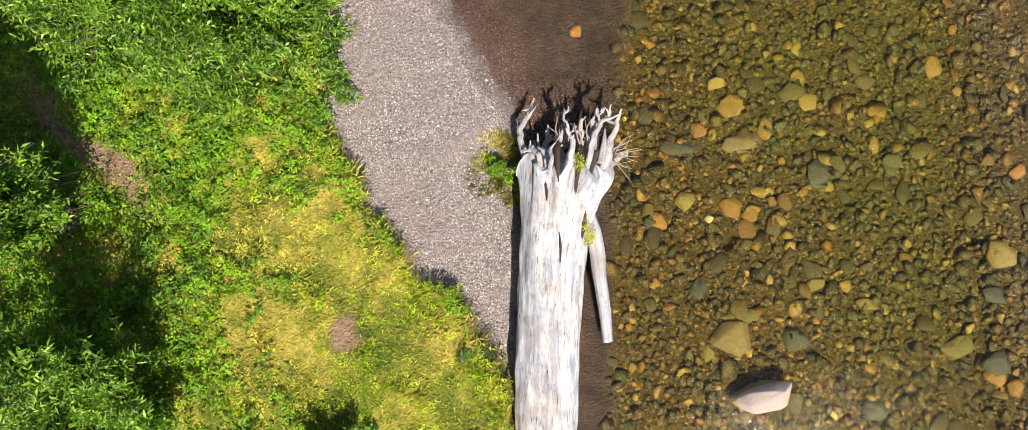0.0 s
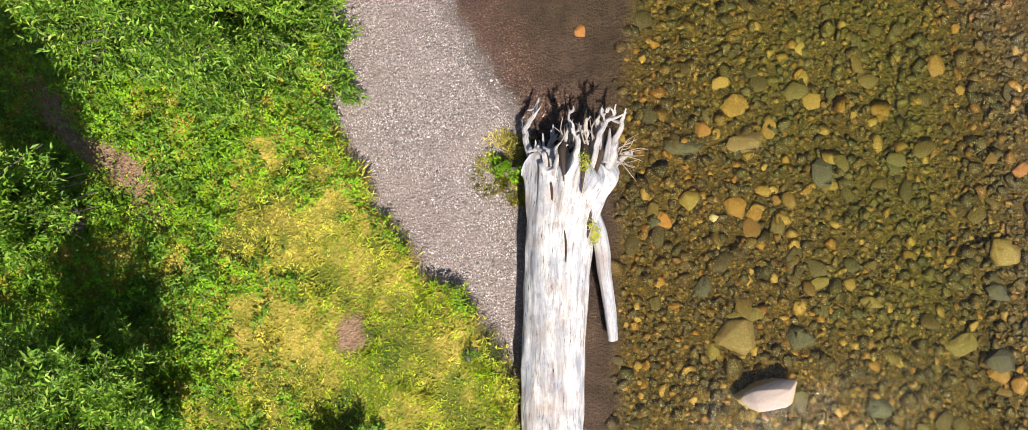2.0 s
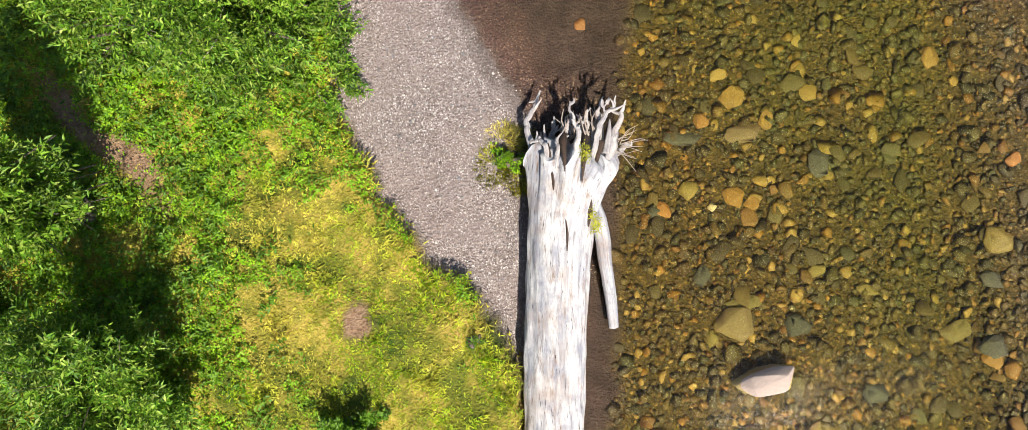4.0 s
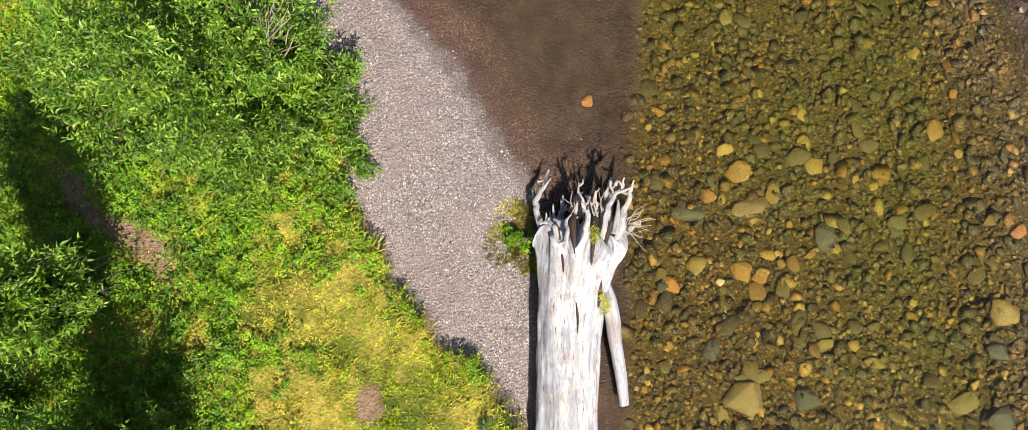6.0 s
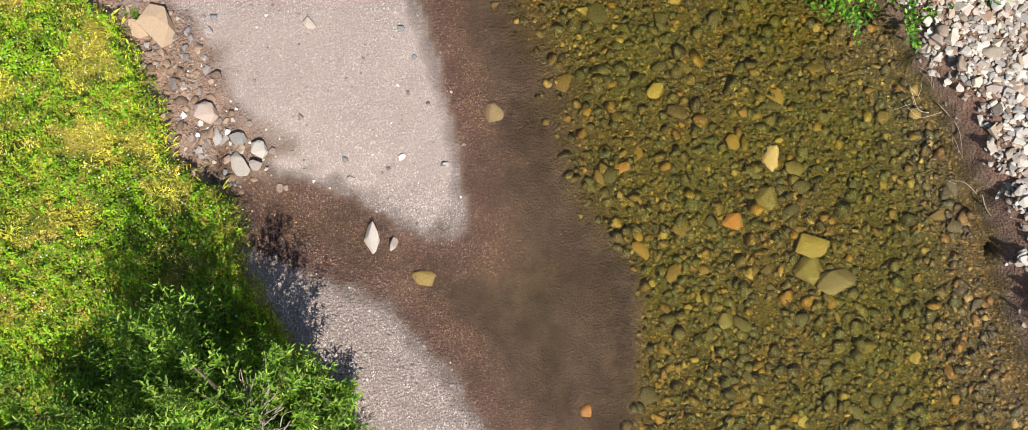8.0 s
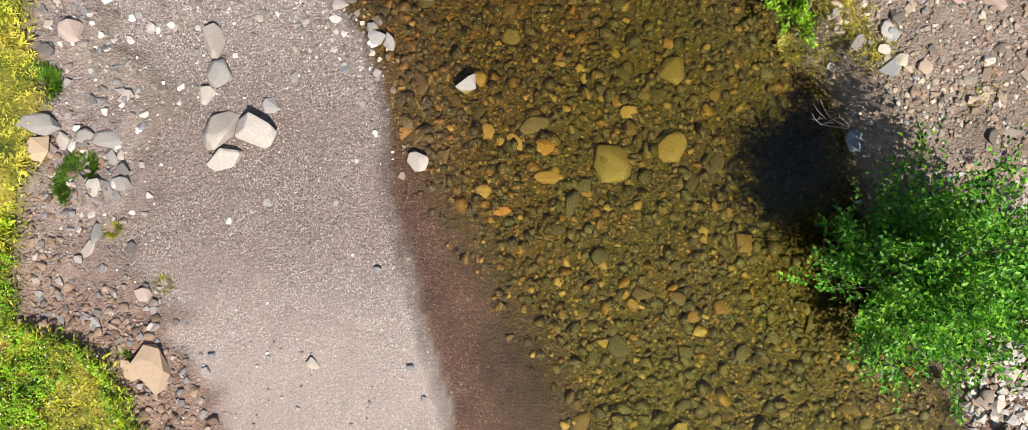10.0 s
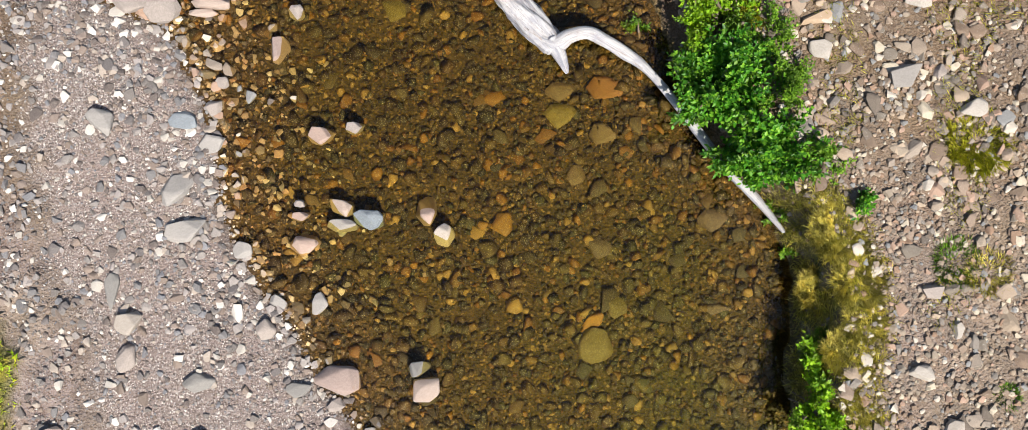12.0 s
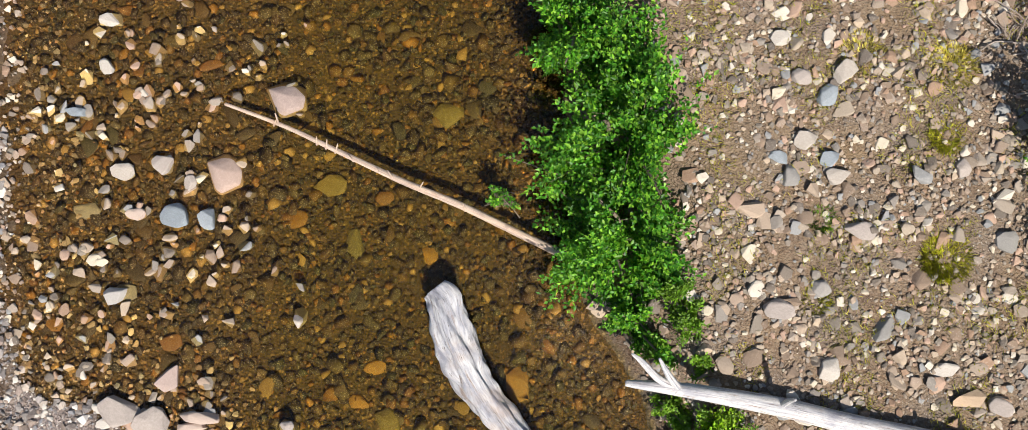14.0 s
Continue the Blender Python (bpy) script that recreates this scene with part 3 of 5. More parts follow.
# ---- stones ----
def stone_shape(seed, points, worn, steps):
    """A worn angular stone: the hull of a few points on a ball, its edges rounded off. One metre across, 0.75 high."""
    r = np.random.default_rng(seed)
    p = r.normal(size=(points, 3))
    p /= np.linalg.norm(p, axis=1)[:, None]
    p *= r.uniform(0.8, 1.1, (points, 1))
    p[:, 2] = np.clip(p[:, 2], -0.55, 0.55 + 0.25 * (seed % 3 == 0))
    bm = bmesh.new()
    for q in p:
        bm.verts.new(q)
    bmesh.ops.convex_hull(bm, input=bm.verts[:])
    bmesh.ops.delete(bm, geom=[v for v in bm.verts if not v.link_faces], context="VERTS")
    bmesh.ops.dissolve_limit(bm, angle_limit=0.16, verts=bm.verts[:], edges=bm.edges[:])
    if worn:
        bmesh.ops.bevel(bm, geom=bm.edges[:], offset=worn, segments=steps, profile=0.5, affect="EDGES", clamp_overlap=True)
    bmesh.ops.triangulate(bm, faces=bm.faces[:])
    bm.verts.index_update()
    v = np.array([q.co[:] for q in bm.verts])
    f = np.array([[q.index for q in face.verts] for face in bm.faces])
    bm.free()
    v -= (v.max(0) + v.min(0)) / 2
    v /= (v.max(0) - v.min(0))
    v[:, 2] *= 0.75
    return v, f


FINE = [stone_shape(s, 16 + s % 8, 0.1, 2) for s in range(18)]
ROUND = [stone_shape(60 + s, 20 + s % 8, 0.2, 3) for s in range(14)]
COARSE = [stone_shape(40 + s, 9 + s % 5, 0.13, 1) for s in range(20)]
BEDDED = [stone_shape(80 + s, 12 + s % 6, 0, 1) for s in range(24)]
WORN = [stone_shape(120 + s, 13 + s % 4, 0, 1) for s in range(24)]


def tiny_shapes():
    """Pebbles of twenty faces."""
    made = []
    golden = (1 + 5 ** 0.5) / 2
    ico = np.array([(-1, golden, 0), (1, golden, 0), (-1, -golden, 0), (1, -golden, 0), (0, -1, golden), (0, 1, golden),
                    (0, -1, -golden), (0, 1, -golden), (golden, 0, -1), (golden, 0, 1), (-golden, 0, -1), (-golden, 0, 1)]) / 3.8
    faces = np.array([(0, 11, 5), (0, 5, 1), (0, 1, 7), (0, 7, 10), (0, 10, 11), (1, 5, 9), (5, 11, 4), (11, 10, 2), (10, 7, 6), (7, 1, 8),
                      (3, 9, 4), (3, 4, 2), (3, 2, 6), (3, 6, 8), (3, 8, 9), (4, 9, 5), (2, 4, 11), (6, 2, 10), (8, 6, 7), (9, 8, 1)])
    for s in range(8):
        r = np.random.default_rng(200 + s)
        made.append((ico * r.uniform(0.78, 1.12, (12, 1)) * (1, 1, 0.8), faces))
    return made


TINY = tiny_shapes()


def strewn(shapes, xyz, size, turn, tilt):
    """Many stones in one pair of arrays: places, three sizes, turns and slight tilts."""
    pick = np.arange(len(xyz)) % len(shapes)
    vs, fs, base = [], [], 0
    for k, (v, f) in enumerate(shapes):
        m = pick == k
        c = int(m.sum())
        if not c:
            continue
        p = v[None] * size[m][:, None]
        cz, sz, ct, st = (g(a[m])[:, None] for a in (turn, tilt) for g in (np.cos, np.sin))
        y1, z1 = p[..., 1] * ct - p[..., 2] * st, p[..., 1] * st + p[..., 2] * ct
        q = np.stack([p[..., 0] * cz - y1 * sz, p[..., 0] * sz + y1 * cz, z1], -1) + xyz[m][:, None]
        vs.append(q.reshape(-1, 3))
        fs.append((f[None] + (base + np.arange(c) * len(v))[:, None, None]).reshape(-1, 3))
        base += c * len(v)
    return np.concatenate(vs), np.concatenate(fs)


def spread(count, x0, x1, y0, y1, chance, seed):
    """Places strewn over a rectangle, kept by a chance that is worked out from the plan there."""
    r = np.random.default_rng(seed)
    x, y = r.uniform(x0, x1, count), r.uniform(y0, y1, count)
    here = plan(x, y)
    keep = r.uniform(size=count) < chance(here, x, y)
    return x[keep], y[keep], {k: v[keep] for k, v in here.items()}, r


def stone_field(name, label, shapes, mat, places, small, large, power, sink, below=None, thick=(0.45, 0.75), smooth=False):
    x, y, here, r = places
    c = len(x)
    s = small * (large / small) ** (r.uniform(size=c) ** power)
    size = np.stack([s * r.uniform(0.8, 1.25, c), s * r.uniform(0.7, 1.1, c), s * r.uniform(*thick, c)], 1)
    z = here["z"] + size[:, 2] * (0.4 - sink)
    if below is not None:
        z = np.minimum(z, below - size[:, 2] * 0.4)
    v, f = strewn(shapes, np.stack([x, y, z], 1), size, r.uniform(0, 6.283, c), r.normal(0, 0.22, c))
    return tagged(part(name, mesh_of(name, v, f, mat, smooth), ground, label), kind="stuff")


# ---- dead wood ----
def limb(points, radii, sides=10, rings=24, rough=0.08, seed=0, twist=0.0, flat=1.0, grooves=0.0, lobes=0.0, ragged=0.0):
    """A tapered, uneven limb along a smooth line through the points: corners, triangles and the grain of its wood."""
    p, rad = np.asarray(points, float), np.asarray(radii, float)
    k = np.arange(len(p))
    t = np.linspace(0, len(p) - 1, rings)
    i = np.clip(t.astype(int), 0, len(p) - 2)
    u = (t - i)[:, None]
    prev, nxt = p[np.clip(i - 1, 0, len(p) - 1)], p[np.clip(i + 2, 0, len(p) - 1)]
    a, b = p[i], p[i + 1]
    line = 0.5 * (2 * a + (b - prev) * u + (2 * prev - 5 * a + 4 * b - nxt) * u ** 2 + (3 * a - prev - 3 * b + nxt) * u ** 3)
    r = np.interp(t, k, rad)
    along = np.concatenate([[0], np.cumsum(np.linalg.norm(np.diff(line, axis=0), axis=1))])
    tan = np.gradient(line, axis=0)
    tan /= np.linalg.norm(tan, axis=1)[:, None] + 1e-9
    ref = np.array((0, 0, 1.0)) if abs(tan[:, 2]).mean() < 0.8 else np.array((1.0, 0, 0))
    side = np.cross(tan, ref)
    side /= np.linalg.norm(side, axis=1)[:, None] + 1e-9
    up = np.cross(side, tan)
    ang = np.linspace(0, 2 * math.pi, sides, endpoint=False)
    A, S = np.meshgrid(ang, along)
    lump = rough * (waves(np.cos(A) * 1.2 + S * 0.9, np.sin(A) * 1.2 + S * 0.35, 1.6, seed) + 0.5 * waves(np.cos(A) * 2 + S * 2.5, np.sin(A) * 2, 1.0, seed + 1))
    if grooves:
        lump = lump + grooves * waves(A * 0.0 + np.cos(A) * 5 + S * 0.25, np.sin(A) * 5, 1.3, seed + 2)
    if lobes:
        lump = lump + lobes * step(S, along[-1] - 0.75, along[-1] - 0.1) * (np.abs(np.sin(4.5 * A + 0.8 + 0.5 * np.sin(3 * S))) ** 0.6 - 0.62 + 0.25 * np.sin(2.0 * A + 1.0))
    R = r[:, None] * (1 + lump)
    v = line[:, None] + side[:, None] * (R * np.cos(A + twist * S))[..., None] + up[:, None] * (R * np.sin(A + twist * S) * flat)[..., None]
    if ragged:
        v = v + tan[:, None] * (ragged * step(S, along[-1] - 0.45, along[-1]) * (np.sin(5 * A + 1) + 0.7 * np.sin(9 * A + 2) + 0.5 * np.sin(14 * A)))[..., None]
    v = v.reshape(-1, 3)
    g = np.stack([np.cos(A) * 0.5, np.sin(A) * 0.5, S * 0.22 + seed * 3.1], -1).reshape(-1, 3)
    q = (np.arange(rings - 1)[:, None] * sides + np.arange(sides)[None]).ravel()
    w = (np.arange(rings - 1)[:, None] * sides + (np.arange(sides)[None] + 1) % sides).ravel()
    f = [np.stack([q, w, w + sides], 1), np.stack([q, w + sides, q + sides], 1)]
    n = len(v)
    v = np.concatenate([v, line[:1] - tan[:1] * r[0] * 0.15, line[-1:] + tan[-1:] * r[-1] * 0.3])
    g = np.concatenate([g, [(0, 0, seed * 3.1)], [(0, 0, along[-1] * 0.22 + seed * 3.1)]])
    s, nx = np.arange(sides), (np.arange(sides) + 1) % sides
    f += [np.stack([nx, s, np.full(sides, n)], 1), np.stack([s, nx, np.full(sides, n + 1)], 1) + [[(rings - 1) * sides] * 2 + [0]]]
    return v, np.concatenate(f), g


def limb_part(name, parent, mat, points, radii, label="", **kind):
    v, f, g = limb(points, radii, **kind)
    base, up = np.zeros(3), parent
    while up:
        base, up = base + np.array(up.location), up.parent
    return part(name, mesh_of(name, v - base, f, mat, extra=g), parent, label)


def joined(limbs):
    """Several limbs as one mesh's arrays."""
    v, f, g, base = [], [], [], 0
    for a, b, c in limbs:
        v.append(a), f.append(b + base), g.append(c)
        base += len(a)
    return np.concatenate(v), np.concatenate(f), np.concatenate(g)


def stump_log():
    """The great bleached log with its root plate, lying along the gravel's edge."""
    log = tagged(empty("driftwood_log", 0.4, -0.5, 0.03), "huge bleached grey driftwood log with splayed root end on gravel", "log")
    log.scale = (1, 1, 0.74)  # sunk and flattened
    limb_part("trunk", log, BLEACHED, [(0.28, -4.2, 0.38), (0.31, -2.6, 0.36), (0.345, -1.2, 0.35), (0.375, -0.3, 0.34), (0.42, 0.35, 0.33), (0.47, 0.8, 0.34), (0.52, 1.04, 0.34), (0.53, 1.14, 0.34)],
              [0.3, 0.3, 0.315, 0.33, 0.345, 0.38, 0.43, 0.33], sides=80, rings=200, rough=0.06, seed=3, flat=0.84, grooves=0.02, lobes=0.32, ragged=0.08)
    # roots that run out of the trunk's flared end
    roots = (
        ([(0.22, 0.55, 0.44), (0.15, 0.95, 0.42), (0.12, 1.2, 0.36), (0.08, 1.35, 0.34), (0.06, 1.5, 0.3), (0.15, 1.66, 0.26), (0.18, 1.74, 0.22), (0.22, 1.87, 0.2)], [0.02, 0.07, 0.075, 0.06, 0.055, 0.04, 0.03, 0.01]),
        ([(0.32, 0.6, 0.5), (0.27, 1.0, 0.58), (0.25, 1.2, 0.6), (0.2, 1.27, 0.54), (0.1, 1.25, 0.46)], [0.02, 0.05, 0.045, 0.035, 0.02]),
        ([(0.4, 0.6, 0.5), (0.36, 1.0, 0.6), (0.39, 1.18, 0.62), (0.37, 1.26, 0.56), (0.44, 1.33, 0.5), (0.52, 1.31, 0.46)], [0.02, 0.05, 0.045, 0.036, 0.03, 0.018]),
        ([(0.46, 1.0, 0.42), (0.46, 1.3, 0.44), (0.49, 1.42, 0.5), (0.54, 1.5, 0.5), (0.51, 1.58, 0.54), (0.53, 1.68, 0.56)], [0.05, 0.05, 0.04, 0.034, 0.025, 0.01]),
        ([(0.54, 0.7, 0.5), (0.57, 1.05, 0.62), (0.58, 1.2, 0.72), (0.6, 1.32, 0.78), (0.55, 1.42, 0.8), (0.52, 1.44, 0.86)], [0.02, 0.055, 0.055, 0.045, 0.034, 0.015]),
        ([(0.66, 0.6, 0.48), (0.74, 1.05, 0.55), (0.79, 1.24, 0.56), (0.83, 1.42, 0.58), (0.91, 1.54, 0.6), (0.97, 1.6, 0.6), (1.0, 1.72, 0.62)], [0.02, 0.065, 0.06, 0.05, 0.036, 0.03, 0.01]),
        ([(0.76, 1.1, 0.4), (0.78, 1.36, 0.46), (0.84, 1.47, 0.48), (0.82, 1.58, 0.5), (0.87, 1.74, 0.48)], [0.06, 0.05, 0.042, 0.032, 0.01]),
        ([(0.76, 0.6, 0.4), (0.9, 1.02, 0.42), (0.97, 1.22, 0.44), (1.0, 1.38, 0.45), (1.07, 1.52, 0.46), (1.08, 1.6, 0.46), (1.12, 1.7, 0.48)], [0.02, 0.08, 0.08, 0.055, 0.045, 0.03, 0.01]),
        ([(0.74, 0.7, 0.3), (0.94, 1.08, 0.3), (1.06, 1.17, 0.32), (1.13, 1.23, 0.34), (1.19, 1.22, 0.36)], [0.03, 0.08, 0.065, 0.045, 0.015]),
        ([(0.6, 1.0, 0.15), (0.62, 1.3, 0.16), (0.68, 1.45, 0.2), (0.66, 1.55, 0.28)], [0.08, 0.06, 0.045, 0.02]),
        ([(0.3, 1.0, 0.2), (0.3, 1.28, 0.16), (0.36, 1.42, 0.2), (0.34, 1.5, 0.28)], [0.08, 0.055, 0.04, 0.015]),
        ([(0.68, 1.3, 0.36), (0.72, 1.44, 0.46), (0.69, 1.52, 0.5), (0.74, 1.62, 0.5)], [0.03, 0.025, 0.02, 0.008]),
        ([(0.55, 1.4, 0.5), (0.6, 1.46, 0.52), (0.66, 1.44, 0.56)], [0.025, 0.02, 0.008]),
        ([(0.9, 1.5, 0.58), (0.87, 1.6, 0.64), (0.9, 1.66, 0.68)], [0.022, 0.016, 0.006]),
    )
    for k, (line, r) in enumerate(roots):
        gnarl = np.random.default_rng(60 + k)
        t = np.linspace(0, len(line) - 1, 3 * len(line) - 2)
        fine = np.stack([np.interp(t, range(len(line)), [q[i] for q in line]) for i in range(3)], 1)
        fine[2:] += gnarl.normal(0, 0.005, fine[2:].shape)
        girth = np.interp(t, range(len(line)), r) * 0.56 * gnarl.uniform(0.94, 1.06, len(t))
        root = limb_part("root", log, ROOTWOOD, fine, girth, sides=14, rings=60, rough=0.09, seed=20 + k, grooves=0.17)
        for _ in range(2):
            a = fine[gnarl.integers(len(fine) // 2, len(fine) - 1)]
            b = a + gnarl.normal(0, 1, 3) * (0.06, 0.05, 0.05) + (0, 0.06, 0.02)
            limb_part("root_spur", root, ROOTWOOD, [a, (a + b) / 2 + gnarl.normal(0, 0.012, 3), b], [0.02, 0.014, 0.004], sides=7, rings=9, rough=0.3, seed=k)
    for k in range(7):
        r = np.random.default_rng(360 + k)
        a = np.array((r.uniform(0.25, 0.95), r.uniform(1.0, 1.15), r.uniform(0.15, 0.5)))
        b = a + (r.uniform(-0.12, 0.15), r.uniform(0.25, 0.5), r.uniform(-0.1, 0.2))
        limb_part("root", log, ROOTWOOD, [a, (2 * a + b) / 3 + r.normal(0, 0.03, 3), (a + 2 * b) / 3 + r.normal(0, 0.03, 3), b], [0.04, 0.03, 0.022, 0.006], sides=8, rings=20, rough=0.35, seed=90 + k)
    # raised dark strips in place of the shaded gaps and cracks
    gap_strips = (([(0.34, 0.62, 0.585), (0.33, 0.85, 0.6), (0.29, 1.1, 0.56), (0.27, 1.22, 0.5)], [0.006, 0.022, 0.03, 0.03]),
             ([(0.46, 0.86, 0.675), (0.45, 1.05, 0.7), (0.44, 1.22, 0.62), (0.44, 1.3, 0.5)], [0.004, 0.02, 0.045, 0.06]),
             ([(0.63, 0.8, 0.655), (0.65, 1.0, 0.69), (0.66, 1.2, 0.64), (0.67, 1.3, 0.5)], [0.004, 0.018, 0.036, 0.05]),
             ([(0.7, 0.35, 0.52), (0.715, 0.5, 0.53), (0.71, 0.66, 0.54), (0.72, 0.76, 0.53)], [0.006, 0.03, 0.034, 0.008]),
             ([(0.47, 0.1, 0.615), (0.475, 0.28, 0.62), (0.46, 0.42, 0.62)], [0.004, 0.014, 0.004]),
             ([(0.78, 0.95, 0.55), (0.81, 1.1, 0.56), (0.85, 1.25, 0.5)], [0.006, 0.022, 0.03]))
    for k, (line, r) in enumerate(gap_strips):
        limb_part("rotten_seam", log, GAP_DARK, line, r, "dark rotted seam between the roots", sides=9, rings=24, rough=0.3, seed=150 + k)
    for k in range(16):
        r = np.random.default_rng(300 + k)
        a = np.array((r.uniform(0.95, 1.12), r.uniform(1.1, 1.3), 0.38))
        b = a + (r.uniform(0.05, 0.28), r.uniform(-0.25, 0.26), r.uniform(-0.05, 0.12))
        limb_part("rootlet", log, DEAD, [a, (a + b) / 2 + r.normal(0, 0.025, 3), b], [0.006, 0.004, 0.002], sides=5, rings=8)
    for k in range(34):
        r = np.random.default_rng(330 + k)
        a = np.array((r.uniform(0.4, 0.85), r.uniform(1.25, 1.4), r.uniform(0.3, 0.55)))
        b = a + (r.uniform(-0.12, 0.12), r.uniform(0.1, 0.26), r.uniform(-0.1, 0.15))
        limb_part("rootlet", log, DEAD, [a, (a + b) / 2 + r.normal(0, 0.03, 3), b], [0.012, 0.008, 0.003], sides=5, rings=8)
    limb_part("branch", log, SILVER, [(0.74, 0.75, 0.3), (0.82, 0.45, 0.3), (0.87, 0.25, 0.24), (0.9, -0.02, 0.18), (0.96, -0.42, 0.1), (0.99, -0.72, 0.05)],
              [0.06, 0.085, 0.08, 0.075, 0.068, 0.055], "grey snapped branch dipping to the water", sides=16, rings=40, rough=0.1, seed=41)
    for x, y, z, s, c in ((0.66, 1.1, 0.71, 0.07, 260), (0.78, 0.36, 0.5, 0.07, 260), (0.73, 0.48, 0.56, 0.04, 120)):
        v, f = leafage(np.random.default_rng(int(x * 100)), c, (x, y, z), (s, s * 1.4, 0.02), 0.02, 0.012)
        tagged(part("moss", mesh_of("moss", v - np.array(log.location), f, MOSS), log, "dry yellow-green moss"), kind="stuff")
    return log


def drift_log():
    log = tagged(empty("driftwood_snag", -0.4, 15.6, -0.1), "bent bleached driftwood trunk lying across the shallow water", "log")
    limb_part("trunk", log, SILVER, [(-1.13, 16.98, 0.06), (-1.02, 16.84, 0.09), (-0.86, 16.44, 0.11), (-0.65, 16.02, 0.12), (-0.35, 15.61, 0.12), (-0.06, 15.27, 0.13), (0.15, 15.05, 0.14), (0.2, 14.98, 0.14)],
              [0.14, 0.19, 0.2, 0.175, 0.15, 0.165, 0.13, 0.1], sides=44, rings=110, rough=0.27, seed=52, flat=0.7, grooves=0.12)
    limb_part("limb", log, SILVER, [(0.05, 15.08, 0.15), (0.2, 15.03, 0.17), (0.34, 15.11, 0.19), (0.54, 15.15, 0.2), (0.75, 15.06, 0.17), (0.97, 14.94, 0.12), (1.2, 14.76, 0.12), (1.57, 14.32, 0.12), (1.82, 13.99, 0.12), (2.06, 13.67, 0.12), (2.34, 13.39, 0.12), (2.65, 13.01, 0.12)],
              [0.08, 0.1, 0.085, 0.075, 0.07, 0.075, 0.05, 0.05, 0.055, 0.045, 0.05, 0.02], sides=16, rings=110, rough=0.14, seed=53, flat=0.85)
    limb_part("stub", log, SILVER, [(0.14, 15.08, 0.15), (0.24, 14.92, 0.15), (0.32, 14.72, 0.14)], [0.1, 0.075, 0.02], sides=12, rings=14, rough=0.15, seed=54)
    return log


def white_log():
    log = tagged(empty("fallen_log", 3.0, 15.8, 0.5), "straight bleached white fallen trunk lying on the cobble bank", "log")
    stem = limb_part("trunk", log, BLEACHED, [(0.88, 16.14, 0.72), (1.52, 16.09, 0.76), (2.44, 15.96, 0.75), (3.43, 15.76, 0.73), (4.86, 15.53, 0.71), (6.8, 15.2, 0.7)],
              [0.03, 0.075, 0.095, 0.11, 0.125, 0.13], sides=24, rings=90, rough=0.05, seed=61)
    for line, r in (([(1.45, 16.1, 0.76), (1.2, 16.2, 0.8), (1.02, 16.37, 0.86), (0.91, 16.45, 0.9)], [0.05, 0.04, 0.032, 0.012]),
                    ([(1.4, 16.11, 0.78), (1.28, 16.25, 0.86), (1.17, 16.42, 0.95)], [0.045, 0.035, 0.012]),
                    ([(2.42, 15.98, 0.78), (2.42, 16.06, 0.98), (2.42, 16.1, 1.15)], [0.035, 0.028, 0.014]),
                    ([(3.9, 15.68, 0.8), (3.9, 15.74, 0.92)], [0.035, 0.015]),
                    ([(4.3, 15.66, 0.8), (4.33, 15.76, 0.92)], [0.04, 0.015]), ([(3.7, 15.7, 0.75), (3.72, 15.58, 0.85)], [0.03, 0.01])):
        limb_part("branch_stub", stem, BLEACHED, line, r, sides=9, rings=14, rough=0.12, seed=int(line[0][0] * 10))
    return log


def thin_log():
    log = tagged(empty("fallen_sapling", -1.8, 18.2, -0.05), "slim tan fallen pole with broken twig stubs reaching over water", "log")
    stem = limb_part("trunk", log, TAN, [(-3.56, 18.96, 0.06), (-2.88, 18.73, 0.06), (-2.22, 18.45, 0.07), (-1.56, 18.17, 0.08), (-0.9, 17.92, 0.11), (-0.06, 17.55, 0.17), (0.5, 17.3, 0.24)],
              [0.018, 0.025, 0.031, 0.036, 0.04, 0.044, 0.048], sides=14, rings=80, rough=0.07, seed=71)
    r = np.random.default_rng(9)
    for t in (0.16, 0.3, 0.33, 0.36, 0.42, 0.5, 0.55, 0.63, 0.78):
        a = np.array((-3.56 + 3.5 * t, 18.96 - 1.42 * t, 0.06 + 0.1 * t * t))
        b = a + (r.uniform(-0.06, 0.06), r.uniform(0.03, 0.1), 0.08)
        limb_part("twig_stub", stem, TAN, [a, b], [0.014, 0.005], sides=6, rings=4)
    limb_part("twig_stub", stem, TAN, [(-2.95, 18.76, 0.06), (-2.97, 18.86, 0.14)], [0.014, 0.008], sides=6, rings=4)
    return log


# ---- leaves ----
def leafage(r, count, centre, radii, length, width, rise=0.5):
    """Loose leaves over a flat-topped lump: arrays of folded rhombs."""
    p = r.normal(size=(count, 3)) * 0.5 * np.array(radii) + np.array(centre)
    a = r.uniform(0, 6.283, count)
    way = np.stack([np.cos(a), np.sin(a), r.normal(0, rise, count)], 1)
    return blades_at(r, p, way, length, width)


